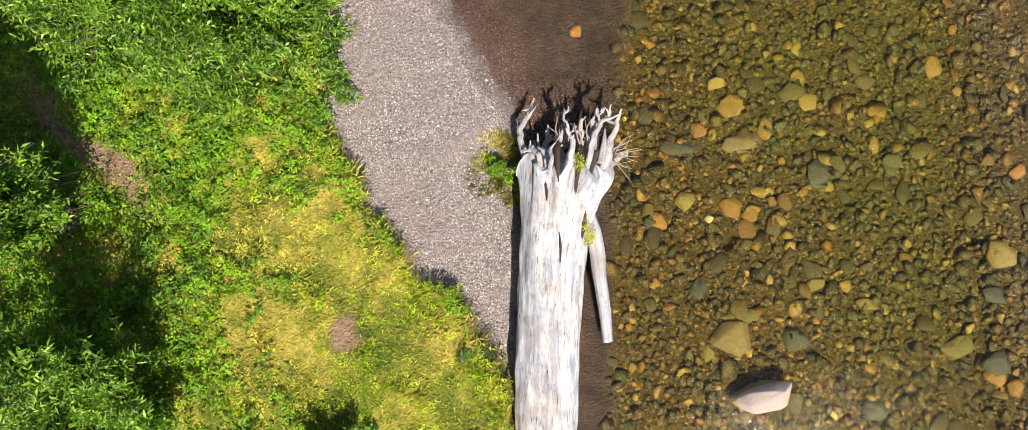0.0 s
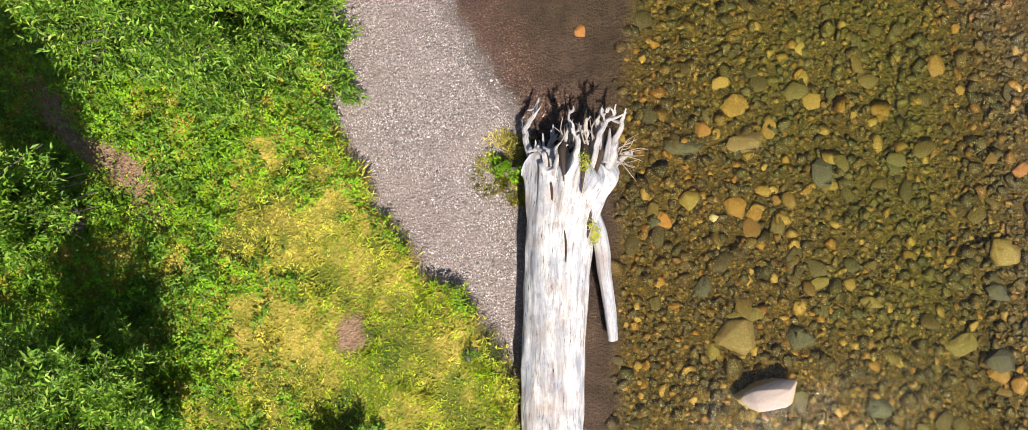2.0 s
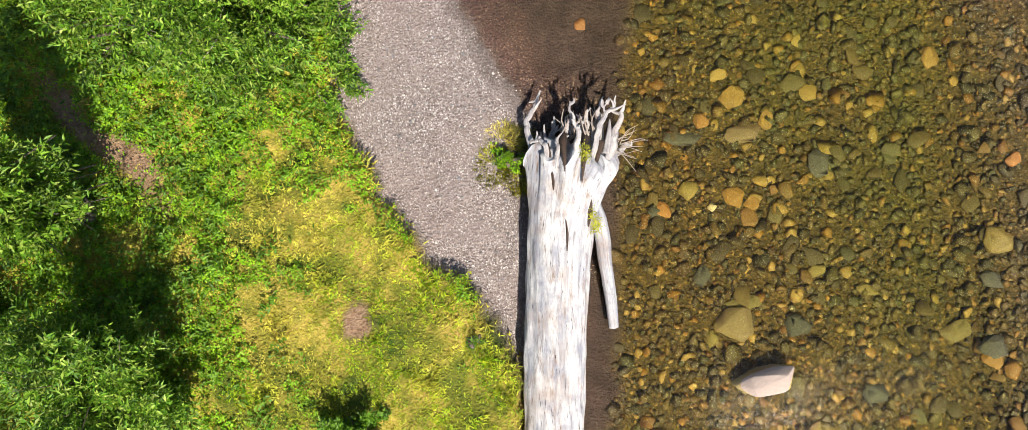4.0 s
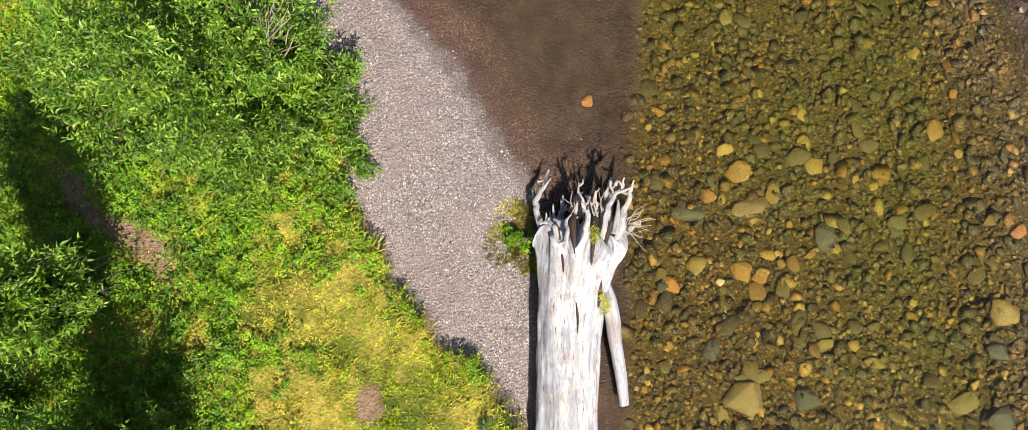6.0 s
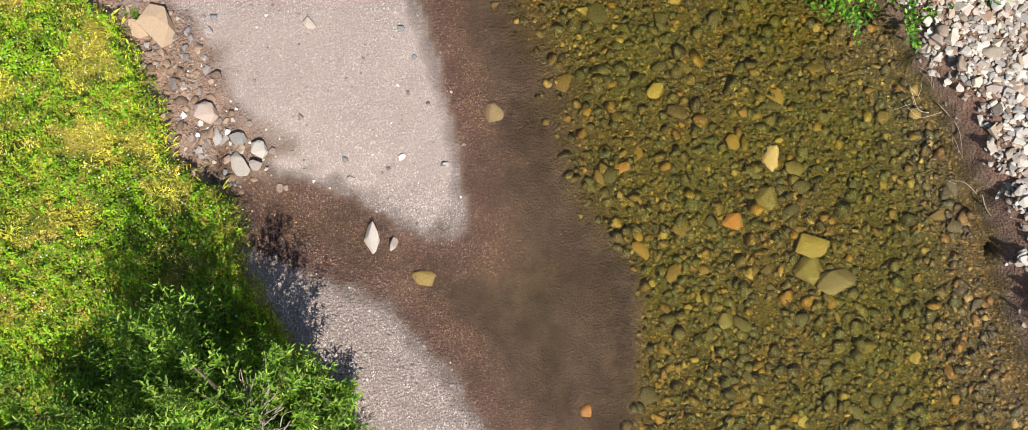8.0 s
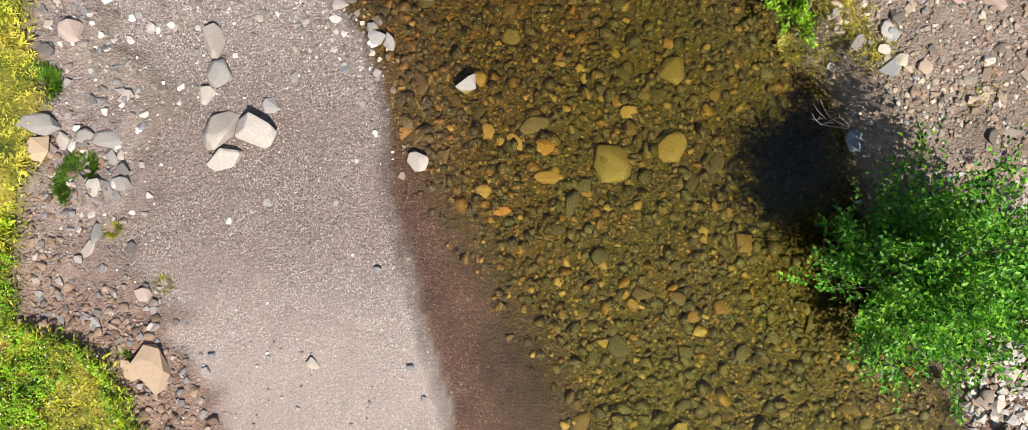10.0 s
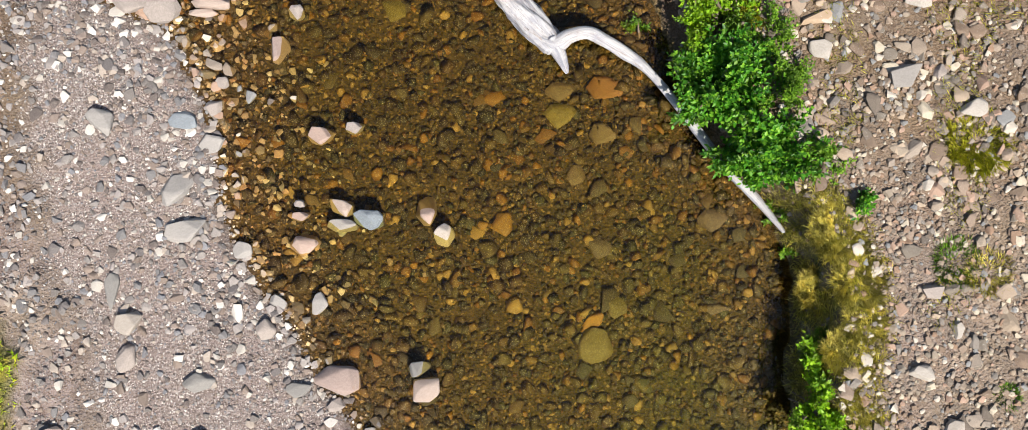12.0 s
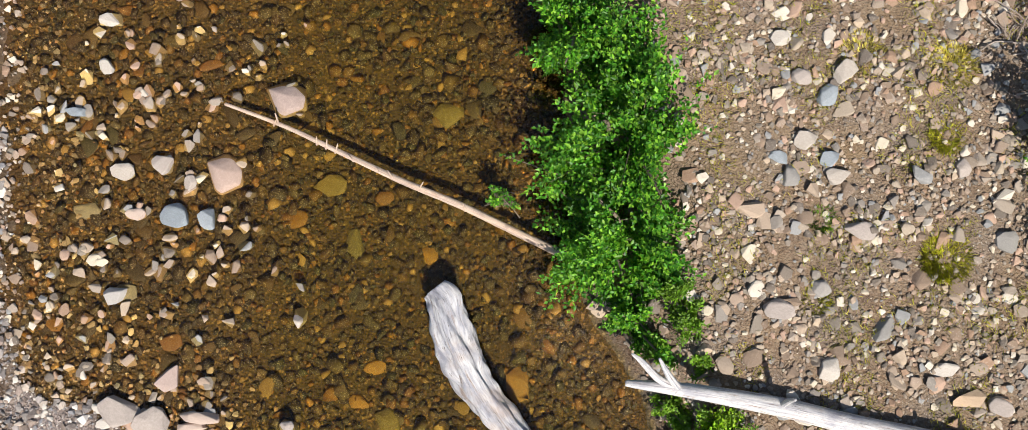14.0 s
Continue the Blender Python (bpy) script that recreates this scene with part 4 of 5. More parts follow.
def blades_at(r, p, way, length, width, droop=0.15):
    """A folded leaf at each place, pointing its way."""
    c = len(p)
    way = way / np.linalg.norm(way, axis=1)[:, None]
    ln = length * r.uniform(0.6, 1.25, c)[:, None]
    wd = width * r.uniform(0.7, 1.2, c)[:, None]
    side = np.cross(way, np.array((0, 0, 1.0)) + r.normal(0, 0.45, (c, 3)))
    side /= np.linalg.norm(side, axis=1)[:, None] + 1e-9
    down = np.cross(side, way)
    mid = p + way * ln * 0.45
    v = np.stack([p, mid + side * wd * 0.5 + down * wd * 0.18, p + way * ln - np.array((0, 0, 1)) * ln * droop, mid - side * wd * 0.5 + down * wd * 0.18], 1).reshape(-1, 3)
    k = np.arange(c)[:, None] * 4
    return v, np.concatenate([k + [[0, 2, 1]], k + [[0, 3, 2]]])


def bush(name, label, category, x, y, z, rx, ry, tall, shoots, per, mat, length, width, seed, lump=0.25, spike=0.4, stems=14, lean=(0, 0), low=0.12, wood=None, clumps=0):
    """A shrub: stems from one foot, shoots all over a lumpy dome, leaves set along each shoot."""
    r = np.random.default_rng(seed)
    thing = tagged(empty(name, x, y, z), label, category)
    u = r.uniform(size=shoots)
    az = r.uniform(0, 6.283, shoots)
    el = np.arcsin(np.clip(low + (1 - low) * u, 0, 1))
    d = np.stack([np.cos(el) * np.cos(az), np.cos(el) * np.sin(az), np.sin(el)], 1)
    sprig = r.integers(0, clumps or max(8, shoots // 22), shoots)
    reach = r.uniform(0.72, 1.14, sprig.max() + 1)[sprig]
    d = d[sprig] + r.normal(0, 0.1, (shoots, 3))
    d /= np.linalg.norm(d, axis=1)[:, None]
    d[:, 2] = np.maximum(d[:, 2], 0.02)
    size = reach + lump * waves(d[:, 0] * 2 + d[:, 2], d[:, 1] * 2 - d[:, 2], 2.0, seed) + r.normal(0, 0.07, shoots)
    tip = d * size[:, None] * (rx, ry, tall) + np.array((lean[0], lean[1], 0)) * d[:, 2:3]
    depth = r.uniform(0.0, 0.46, shoots)
    tip = tip * (1 - depth)[:, None]
    way = d * (1, 1, 0.7) + np.array((0, 0, 0.55)) + r.normal(0, 0.28, (shoots, 3))
    way /= np.linalg.norm(way, axis=1)[:, None]
    ln = spike * r.uniform(0.5, 1.3, shoots)
    foot = tip - way * ln[:, None]
    t = np.linspace(0.05, 1.0, per)[None, :, None]
    p = foot[:, None] + (tip - foot)[:, None] * t + r.normal(0, 0.012, (shoots, per, 3))
    ring = np.arange(per)[None] * 2.4 + r.uniform(0, 6.283, (shoots, 1))
    e1 = np.cross(way, (0.3, 0.2, 1.0))
    e1 /= np.linalg.norm(e1, axis=1)[:, None]
    e2 = np.cross(way, e1)
    out = way[:, None] * 0.75 + e1[:, None] * np.cos(ring)[..., None] + e2[:, None] * np.sin(ring)[..., None] + np.array((0, 0, 0.15))
    v, f = blades_at(r, p.reshape(-1, 3), out.reshape(-1, 3), length, width)
    tagged(part("foliage", mesh_of("foliage", v, f, mat), thing), kind="stuff")
    twigs = []
    for k in r.choice(shoots, min(shoots, 45), replace=False):
        twigs.append(limb([foot[k] - way[k] * ln[k] * 0.8, foot[k], tip[k]], [0.008, 0.005, 0.002], sides=4, rings=5, seed=int(k)))
    for k in r.choice(shoots, stems, replace=False):
        mid = tip[k] * (0.45, 0.45, 0.5) + r.normal(0, 0.05, 3)
        one = limb([(r.normal(0, 0.08), r.normal(0, 0.08), -0.12), mid, tip[k] * 0.92], [0.035, 0.022, 0.006], sides=7, rings=12, seed=int(k))
        part("stem", mesh_of("stem", one[0], one[1], wood or BARK, extra=one[2]), thing)
    v, f, g = joined(twigs)
    tagged(part("twigwork", mesh_of("twigwork", v, f, wood or BARK, extra=g), thing), kind="stuff")
    return thing


def bare_twigs(name, label, x, y, z, lines, seed, reach=0.5, radius=0.006):
    r = np.random.default_rng(seed)
    thing = tagged(empty(name, x, y, z), label, "branch")
    for dx, dy, dz in lines:
        a = r.normal(0, 0.04, 3)
        b = np.array((dx, dy, dz))
        twig = limb_part("twig", None, DEAD, [a, (a + b) / 2 + r.normal(0, 0.05, 3), b], [radius, radius * 0.7, radius * 0.3], sides=5, rings=9)
        twig.parent = thing
        for _ in range(3):
            s = a + (b - a) * r.uniform(0.35, 0.85)
            e = s + (b - a) * 0.3 + r.normal(0, 0.12, 3) * reach
            limb_part("side_twig", None, DEAD, [s, (s + e) / 2 + r.normal(0, 0.02, 3), e], [radius * 0.55, radius * 0.4, radius * 0.2], sides=4, rings=6).parent = twig
    return thing


stump_log()
drift_log()
white_log()
thin_log()

bush("willow_bush", "dense grey-green willow bush on the grassy bank edge", "bush", -3.15, 2.8, 0.25, 1.35, 1.3, 2.85, 1650, 24, WILLOW, 0.08, 0.022, 11, lump=0.25, spike=0.6, stems=24)
bush("willow_bush", "broad low willow beside the trodden path", "bush", -4.15, 2.6, 0.25, 0.8, 0.8, 1.6, 620, 22, WILLOW, 0.08, 0.022, 17, spike=0.5, stems=14)
bush("willow_bush", "upright willow at the rim of the gravel bar", "bush", -2.35, 2.85, 0.2, 0.62, 0.6, 1.45, 480, 20, WILLOW, 0.075, 0.022, 16, spike=0.45, stems=12)
bush("willow_bush", "low spreading willow beside the gravel bar", "bush", -2.35, 2.35, 0.2, 0.7, 0.85, 0.55, 420, 24, WILLOW, 0.07, 0.02, 12, spike=0.34)
bush("willow_bush", "bright willow in deep grass beside its own shade", "bush", -3.95, -1.1, 0.25, 1.0, 0.95, 2.35, 1000, 24, WILLOW, 0.085, 0.022, 13, spike=0.6, low=0.3)
bush("willow_bush", "bright willow at the dark hollow of the bank", "bush", -4.6, 0.5, 0.25, 0.75, 0.8, 2.95, 1100, 24, WILLOW, 0.085, 0.024, 14, spike=0.6, low=0.5)
bush("willow_bush", "tall willow shading the bank", "bush", -5.8, -0.8, 0.25, 1.0, 1.0, 2.1, 700, 24, WILLOW, 0.08, 0.022, 15, spike=0.4)
bush("alder_bush", "tall glossy green alder leaning over the water", "bush", 3.75, 8.0, 0.3, 1.1, 1.15, 2.35, 1500, 13, ALDER, 0.062, 0.036, 21, lump=0.4, spike=0.44)
bush("alder_bush", "broad green alder on the stony bank", "bush", 4.7, 7.7, 0.3, 1.05, 0.95, 1.15, 800, 14, ALDER, 0.059, 0.036, 35, lump=0.4, spike=0.4)
bush("alder_bush", "low green alder thicket along the bent trunk", "bush", 1.92, 14.5, 0.25, 0.6, 0.65, 0.75, 760, 13, ALDER, 0.062, 0.038, 22, spike=0.28)
bush("alder_bush", "low green alder thicket at the water's edge", "bush", 2.38, 13.8, 0.3, 0.58, 0.55, 0.75, 700, 13, ALDER, 0.062, 0.038, 23, spike=0.28)
bush("alder_bush", "low yellow-green alder beside the white trunk", "bush", 1.85, 15.3, 0.3, 0.48, 0.55, 0.55, 480, 13, CLOVER, 0.05, 0.03, 24, spike=0.26)
bush("alder_bush", "tall dark green alder at the water's edge", "bush", 0.85, 18.8, 0.25, 0.95, 1.2, 1.35, 1250, 13, ALDER, 0.062, 0.036, 25, lump=0.42, spike=0.44)
bush("alder_bush", "green alder leaning out over the river", "bush", 0.3, 19.85, 0.2, 0.7, 0.8, 1.3, 560, 13, ALDER, 0.062, 0.036, 37, lump=0.35, spike=0.4)
bush("alder_bush", "bright green alder over the pole's end", "bush", 0.88, 17.6, 0.2, 1.02, 0.9, 1.0, 1050, 13, ALDER, 0.062, 0.036, 26, lump=0.42, spike=0.44)
bush("alder_bush", "low bright alder between the two fallen trunks", "bush", 1.05, 16.75, 0.15, 0.5, 0.5, 0.6, 420, 13, ALDER, 0.055, 0.034, 36, spike=0.28, stems=8)
bush("shrub", "small bright green shrub on the sandy bank", "bush", 2.85, 11.2, 0.4, 0.38, 0.65, 0.45, 380, 13, CLOVER, 0.055, 0.03, 27, spike=0.24)
bush("shrub", "small green shrub on the cobbles", "bush", 3.25, 13.3, 0.55, 0.2, 0.22, 0.3, 70, 12, ALDER, 0.05, 0.03, 28, spike=0.18, stems=5)
bush("shrub", "tall shrub shading the cobbles", "bush", 5.9, 16.9, 0.55, 0.75, 1.0, 1.9, 735, 14, ALDER, 0.059, 0.036, 29, spike=0.34)
bush("shrub", "tall shrub shading the cobbles", "bush", 5.8, 18.6, 0.55, 0.9, 1.0, 2.2, 1000, 14, ALDER, 0.059, 0.036, 30, spike=0.34)
for k, (hx, hy, hr, hh) in enumerate(((1.55, 16.75, 0.3, 0.35), (1.35, 17.05, 0.28, 0.4), (1.95, 15.65, 0.34, 0.4), (1.5, 15.85, 0.3, 0.4), (2.15, 15.15, 0.28, 0.3), (1.3, 16.45, 0.26, 0.35), (2.6, 13.2, 0.22, 0.3), (2.05, 14.8, 0.3, 0.35), (2.5, 14.5, 0.32, 0.4), (2.4, 15.0, 0.28, 0.35), (2.85, 13.7, 0.3, 0.35),
                                      (1.1, 15.3, 0.14, 0.2), (2.72, 12.85, 0.16, 0.2), (1.75, 16.3, 0.25, 0.3))):
    bush("weed_clump", "yellow-green leafy weeds along the water's edge", "plant", hx, hy, height(hx, hy) - 0.05, hr, hr, hh, int(900 * hr), 12, HERB, 0.042, 0.022, 700 + k, spike=0.2, stems=5)
bush("root_plant", "bright leafy plant growing on the root end", "plant", -0.1, 1.12, 0.08, 0.26, 0.2, 0.2, 150, 12, CLOVER, 0.036, 0.02, 31, spike=0.16, stems=4)
bush("shrub", "dark clump of weeds in yellow turf", "plant", -1.7, -1.72, 0.28, 0.4, 0.32, 0.5, 190, 12, HERB, 0.06, 0.026, 32, spike=0.2, stems=4)
bush("shrub", "small dark weed in yellow turf", "plant", -0.5, -0.83, 0.28, 0.11, 0.1, 0.2, 40, 10, HERB, 0.035, 0.014, 33, spike=0.1, stems=3)
bush("shrub", "leafy sprig growing beside the pole", "plant", -0.45, 18.0, 0.05, 0.2, 0.2, 0.4, 40, 11, ALDER, 0.05, 0.03, 34, spike=0.2, stems=4)
bare_twigs("dead_branch", "grey leafless branch sticking out of the willow", -2.62, 2.7, 1.25, [(0.1, 0.75, 0.6), (0.22, 0.7, 0.55), (0.35, 0.6, 0.5), (0.42, 0.4, 0.5), (0.25, 0.85, 0.4), (0.48, 0.25, 0.4), (0.3, 0.3, 0.6)], 5, radius=0.011)
bare_twigs("dead_branch", "brown leafless twigs within the willow", -3.1, 2.05, 0.95, [(0.1, 0.4, 0.35), (-0.2, 0.35, 0.4), (0.3, 0.25, 0.35), (-0.3, 0.1, 0.4)], 6)
bare_twigs("dead_branch", "bare twigs hanging over the shaded water", 3.45, 9.6, 0.3, [(-0.35, 0.3, 0.1), (-0.45, 0.15, 0.1), (-0.3, 0.05, 0.15)], 7)
bare_twigs("dead_branch", "bare roots and twigs trailing from the cut bank", 4.75, 6.0, 0.12, [(-0.35, 0.25, 0.1), (-0.4, 0.05, 0.05), (-0.25, 0.45, 0.1), (0.2, -0.6, 0.08)], 8)
bare_twigs("dead_branch", "bare roots and twigs trailing from the cut bank", 5.2, 5.0, 0.12, [(-0.4, 0.15, 0.05), (-0.1, 0.5, 0.05), (0.2, -0.4, 0.05)], 9)
for k, (bx, by) in enumerate(((4.9, 19.7), (5.2, 20.0), (4.6, 20.3), (5.3, 19.3))):
    bare_twigs("dead_brush", "heap of dry grey brushwood on the cobbles", bx, by, 0.66, [(0.5, 0.2, 0.1), (-0.4, 0.3, 0.12), (0.3, -0.4, 0.15), (-0.5, -0.1, 0.08), (0.1, 0.5, 0.2)], 40 + k, radius=0.011)


def tuft(name, label, x, y, size, count, mat, seed, tall=0.22):
    """A tuft of grass: blades bending outward from one foot."""
    r = np.random.default_rng(seed)
    thing = tagged(empty(name, x, y, height(x, y) - 0.02), label, "grass")
    a = r.uniform(0, 6.283, count)
    d = np.sqrt(r.uniform(size=count)) * size * 0.75
    p = np.stack([np.cos(a) * d, np.sin(a) * d, np.zeros(count)], 1)
    b = a + r.normal(0, 0.7, count)
    way = np.stack([np.cos(b), np.sin(b), r.uniform(0.3, 1.4, count)], 1)
    v, f = blades_at(r, p, way, tall, 0.007, 0.2)
    tagged(part("sward", mesh_of("sward", v, f, mat), thing), kind="stuff")
    return thing


for k, (tx, ty, s, c, m) in enumerate(((4.14, 17.5, 0.3, 380, MOSS), (4.22, 19.5, 0.3, 260, STRAW), (2.86, 17.86, 0.16, 90, HERB), (2.8, 17.02, 0.18, 130, MOSS), (4.15, 18.76, 0.2, 170, MOSS),
                                       (4.46, 13.93, 0.42, 700, MOSS), (2.97, 13.0, 0.3, 420, STRAW), (3.2, 12.5, 0.32, 520, STRAW), (3.05, 12.9, 0.3, 420, STRAW), (3.25, 12.1, 0.26, 330, STRAW),
                                       (2.95, 12.4, 0.28, 420, STRAW), (3.05, 11.8, 0.26, 330, STRAW), (3.0, 10.6, 0.24, 330, STRAW), (2.95, 11.75, 0.3, 420, HERB), (4.2, 12.7, 0.3, 200, HERB), (2.3, 15.3, 0.24, 300, MOSS), (2.2, 14.9, 0.22, 260, STRAW),
                                       (4.65, 11.37, 0.14, 70, HERB), (3.3, 19.6, 0.3, 200, STRAW), (4.5, 12.6, 0.28, 170, STRAW), (-5.0, 9.1, 0.26, 330, HERB), (-4.9, 9.3, 0.2, 220, HERB), (-5.35, 10.2, 0.26, 330, HERB),
                                       (-4.55, 8.6, 0.1, 70, MOSS), (-4.0, 8.0, 0.1, 60, MOSS), (-4.4, 7.2, 0.14, 90, HERB), (0.02, 0.93, 0.24, 260, STRAW), (-0.2, 1.3, 0.28, 260, STRAW), (-0.05, 0.9, 0.2, 180, MOSS), (-0.32, 1.05, 0.26, 200, MOSS), (0.0, 1.32, 0.2, 160, STRAW))):
    tuft("grass_tuft", "yellow-green grass tuft among the stones" if m is not HERB else "fresh green grass tuft among the stones", tx, ty, s, c * 4, m, 500 + k, 0.07 + s * 0.14)


# ---- single stones ----
STONE_MESH = {}


def stone(x, y, w, l, turn, mat, kind, where="", top=None, thick=0.55, worn=False):
    """A single stone, w by l metres, on the ground there; top: how high it stands over the water's level."""
    kinds = ROUND if worn or top is not None and top < 0.01 else BEDDED if mat is SLAB else FINE
    k = int(abs(x * 37 + y * 53)) % len(kinds)
    if kinds is ROUND:
        k += 100
    if (k, mat.name) not in STONE_MESH:
        v, f = kinds[k % 100]
        STONE_MESH[k, mat.name] = mesh_of("stone", v, f, mat, kinds is ROUND)
    ob = new("boulder" if max(w, l) > 0.3 else "stone", STONE_MESH[k, mat.name])
    tall = max((0.34 if top is not None and top < 0.01 else thick) * min(w, l), 0.05)
    g = height(x, y)
    if top is not None:
        tall = max(tall, (top - g) * 1.1) if top > 0.01 else tall
    ob.scale = (w * 1.06, l * 1.06, tall / 0.75)
    ob.rotation_euler = (0, 0, radians(turn))
    z = g + tall * 0.3
    if top is not None:
        z = top - tall / 2 if top > 0.01 else min(top - tall / 2, g + tall * 0.18)
    ob.location = (x, y, z)
    return tagged(ob, f"{kind} {where}".strip(), "boulder" if max(w, l) > 0.3 else "stone", "single stones")


# on the gravel bars and their edges: x, y, width, length, turn
for x, y, w, l, a in ((-4.31, 11.99, .26, .24, 0), (-4.32, 11.62, .2, .29, -15), (-3.48, 10.68, .23, .37, 15), (-3.39, 9.68, .45, .33, 30), (-3.0, 9.66, .45, .36, 0), (-3.35, 9.36, .4, .22, 15),
                      (-3.56, 10.07, .17, .2, 0), (-2.88, 11.93, .2, .22, 0), (-2.13, 11.13, .17, .13, 30), (-4.5, 15.53, .45, .3, -30), (-4.15, 15.42, .38, .32, 25), (-2.93, 5.69, .17, .2, 0), (-3.15, 5.52, .17, .3, 25), (-2.96, 5.51, .14, .12, 0)):
    stone(x, y, w, l, a, PALE, "pale cream rounded stone", "on the grey gravel", top=height(x, y) + 0.5 * min(w, l))
for x, y, w, l, a in ((-3.43, 10.32, .26, .32, 0), (-2.86, 9.95, .16, .19, 30), (-4.54, 12.32, .16, .38, -10), (-3.55, 11.38, .32, .2, 10), (-2.51, 11.3, .26, .16, 10), (-2.78, 12.22, .19, .16, 0), (-3.89, 13.43, .4, .29, 20),
                      (-3.78, 12.98, .43, .24, 10), (-3.57, 13.93, .32, .2, 15), (-3.18, 12.77, .2, .19, -25), (-4.74, 14.14, .3, .28, 0), (-3.16, 5.82, .18, .15, 0), (-3.41, 5.85, .1, .2, 0), (-5.07, 17.71, .3, .17, 15), (-4.59, 16.82, .3, .2, 0)):
    stone(x, y, w, l, a, GREY, "grey weathered stone", "on the gravel bar", top=height(x, y) + 0.4 * min(w, l))
for x, y, w, l, a in ((-3.87, 14.19, .3, .2, 0), (-4.05, 17.7, .3, .27, 0), (-3.68, 17.67, .19, .24, 30), (-5.23, 18.82, .26, .1, 0)):
    stone(x, y, w, l, a, BLUE, "smooth blue-grey stone", "at the water's edge", top=0.08)
# standing out of the water
for x, y, w, l, a in ((-1.69, 4.67, .17, .34, -10), (-1.45, 4.59, .1, .15, 0), (-1.26, 9.33, .24, .2, -30), (-1.0, 12.95, .22, .23, 30), (-2.0, 14.13, .19, .13, 0), (-3.53, 14.35, .2, .17, 30), (-3.47, 14.61, .14, .13, 0), (-2.58, 13.29, .11, .09, 0),
                      (-4.68, 18.16, .27, .19, 0), (-4.21, 18.27, .23, .22, 20), (-4.95, 19.89, .24, .16, 10), (-4.94, 19.35, .13, .22, 30), (-2.62, 16.62, .17, .2, 30), (-2.69, 15.42, .17, .16, 0), (-3.91, 18.05, .14, .19, 0)):
    stone(x, y, w, l, a, PALE, "pale dry stone", "standing out of the shallow water", top=0.06)
for x, y, w, l, a in ((-2.13, 11.4, .5, .3, -5), (-1.17, 11.31, .32, .27, 25), (-1.19, 13.23, .28, .27, 45), (-2.52, 12.83, .32, .23, 0), (-2.37, 14.04, .27, .2, -10), (-2.13, 13.26, .29, .17, -20), (-2.86, 15.0, .2, .29, 0), (-4.02, 15.91, .24, .29, 0),
                      (-3.63, 15.51, .43, .13, -5), (-2.9, 19.05, .44, .4, 0), (-3.54, 18.18, .4, .44, 0), (-4.5, 17.69, .23, .13, 5), (-3.7, 15.4, .3, .1, 5), (-2.56, 13.15, .19, .1, 0)):
    stone(x, y, w, l, a, PINK, "pinkish beige stone", "standing out of the shallow water", top=0.085 if w > .35 else 0.05, worn=w > .3)
for x, y, w, l, a in ((-2.32, 12.2, .16, .24, -20), (-1.25, 11.51, .24, .17, 0), (-1.76, 10.85, .13, .11, 0), (-1.7, 10.74, .19, .16, 0), (-1.57, 10.69, .14, .19, 0), (-2.12, 13.05, .32, .14, -5), (-4.62, 16.81, .29, .19, 20), (-0.71, 10.21, .22, .2, 0)):
    stone(x, y, w, l, a, GREY, "grey stone", "at the water's edge", top=0.07)
stone(2.64, -1.32, .64, .3, 18, PINK, "pinkish beige boulder", "standing out of the rippled water", top=0.1, worn=True)
stone(-1.84, 13.12, .33, .21, -8, BLUE, "flat pale blue stone", "standing out of the shallow water", top=0.1)
# under water
for x, y, w, l, a in ((2.38, 1.84, .27, .26, 0), (2.76, 1.58, .16, .26, 0), (2.37, .71, .24, .23, 0), (2.58, .64, .17, .17, 0), (4.64, 2.27, .2, .26, 0), (5.16, -1.08, .24, .26, 0), (.62, 12.01, .3, .15, 40), (.18, 9.51, .2, .2, 0), (.19, 9.16, .28, .15, -10),
                      (1.11, 11.82, .11, .1, 0), (-.38, 13.09, .23, .26, 0), (-.59, 13.07, .13, .11, 0), (-2.96, 15.85, .15, .24, -15), (-1.94, 15.71, .23, .15, -10), (-1.78, 16.09, .24, .16, 5), (-1.22, 17.36, .18, .22, 0), (-.18, 15.98, .28, .4, 15), (-.81, 15.68, .19, .16, 0)):
    stone(x, y, w, l, a, AMBER, "amber algae-stained stone", "under the clear water", top=-0.03)
for x, y, w, l, a in ((1.88, .78, .22, .22, 0), (5.28, .2, .32, .29, 0), (2.44, -.48, .4, .18, 0), (3.26, -.13, .23, .13, 20), (4.77, -.8, .32, .26, 0), (3.82, -.34, .24, .13, -15), (2.1, -.86, .14, .19, 0), (2.84, 5.03, .25, .27, 0), (3.34, 4.47, .38, .28, 0), (3.28, 4.19, .3, .32, 0),
                      (2.31, 3.63, .17, .2, 0), (.64, 11.76, .36, .4, 25), (1.63, 10.37, .3, .32, 0), (1.61, 9.49, .28, .38, -25), (.93, 9.3, .4, .42, 0), (.88, 12.19, .24, .24, 0), (-.19, 10.8, .22, .22, 0), (.26, 14.31, .36, .29, 0), (-2.08, 17.45, .19, .36, 10), (-2.38, 18.11, .36, .26, 0),
                      (-1.08, 18.96, .36, .29, 0), (-1.61, 15.51, .26, .28, 0)):
    stone(x, y, w, l, a, OLIVE, "olive algae-coated stone", "under the clear water", top=-0.035)
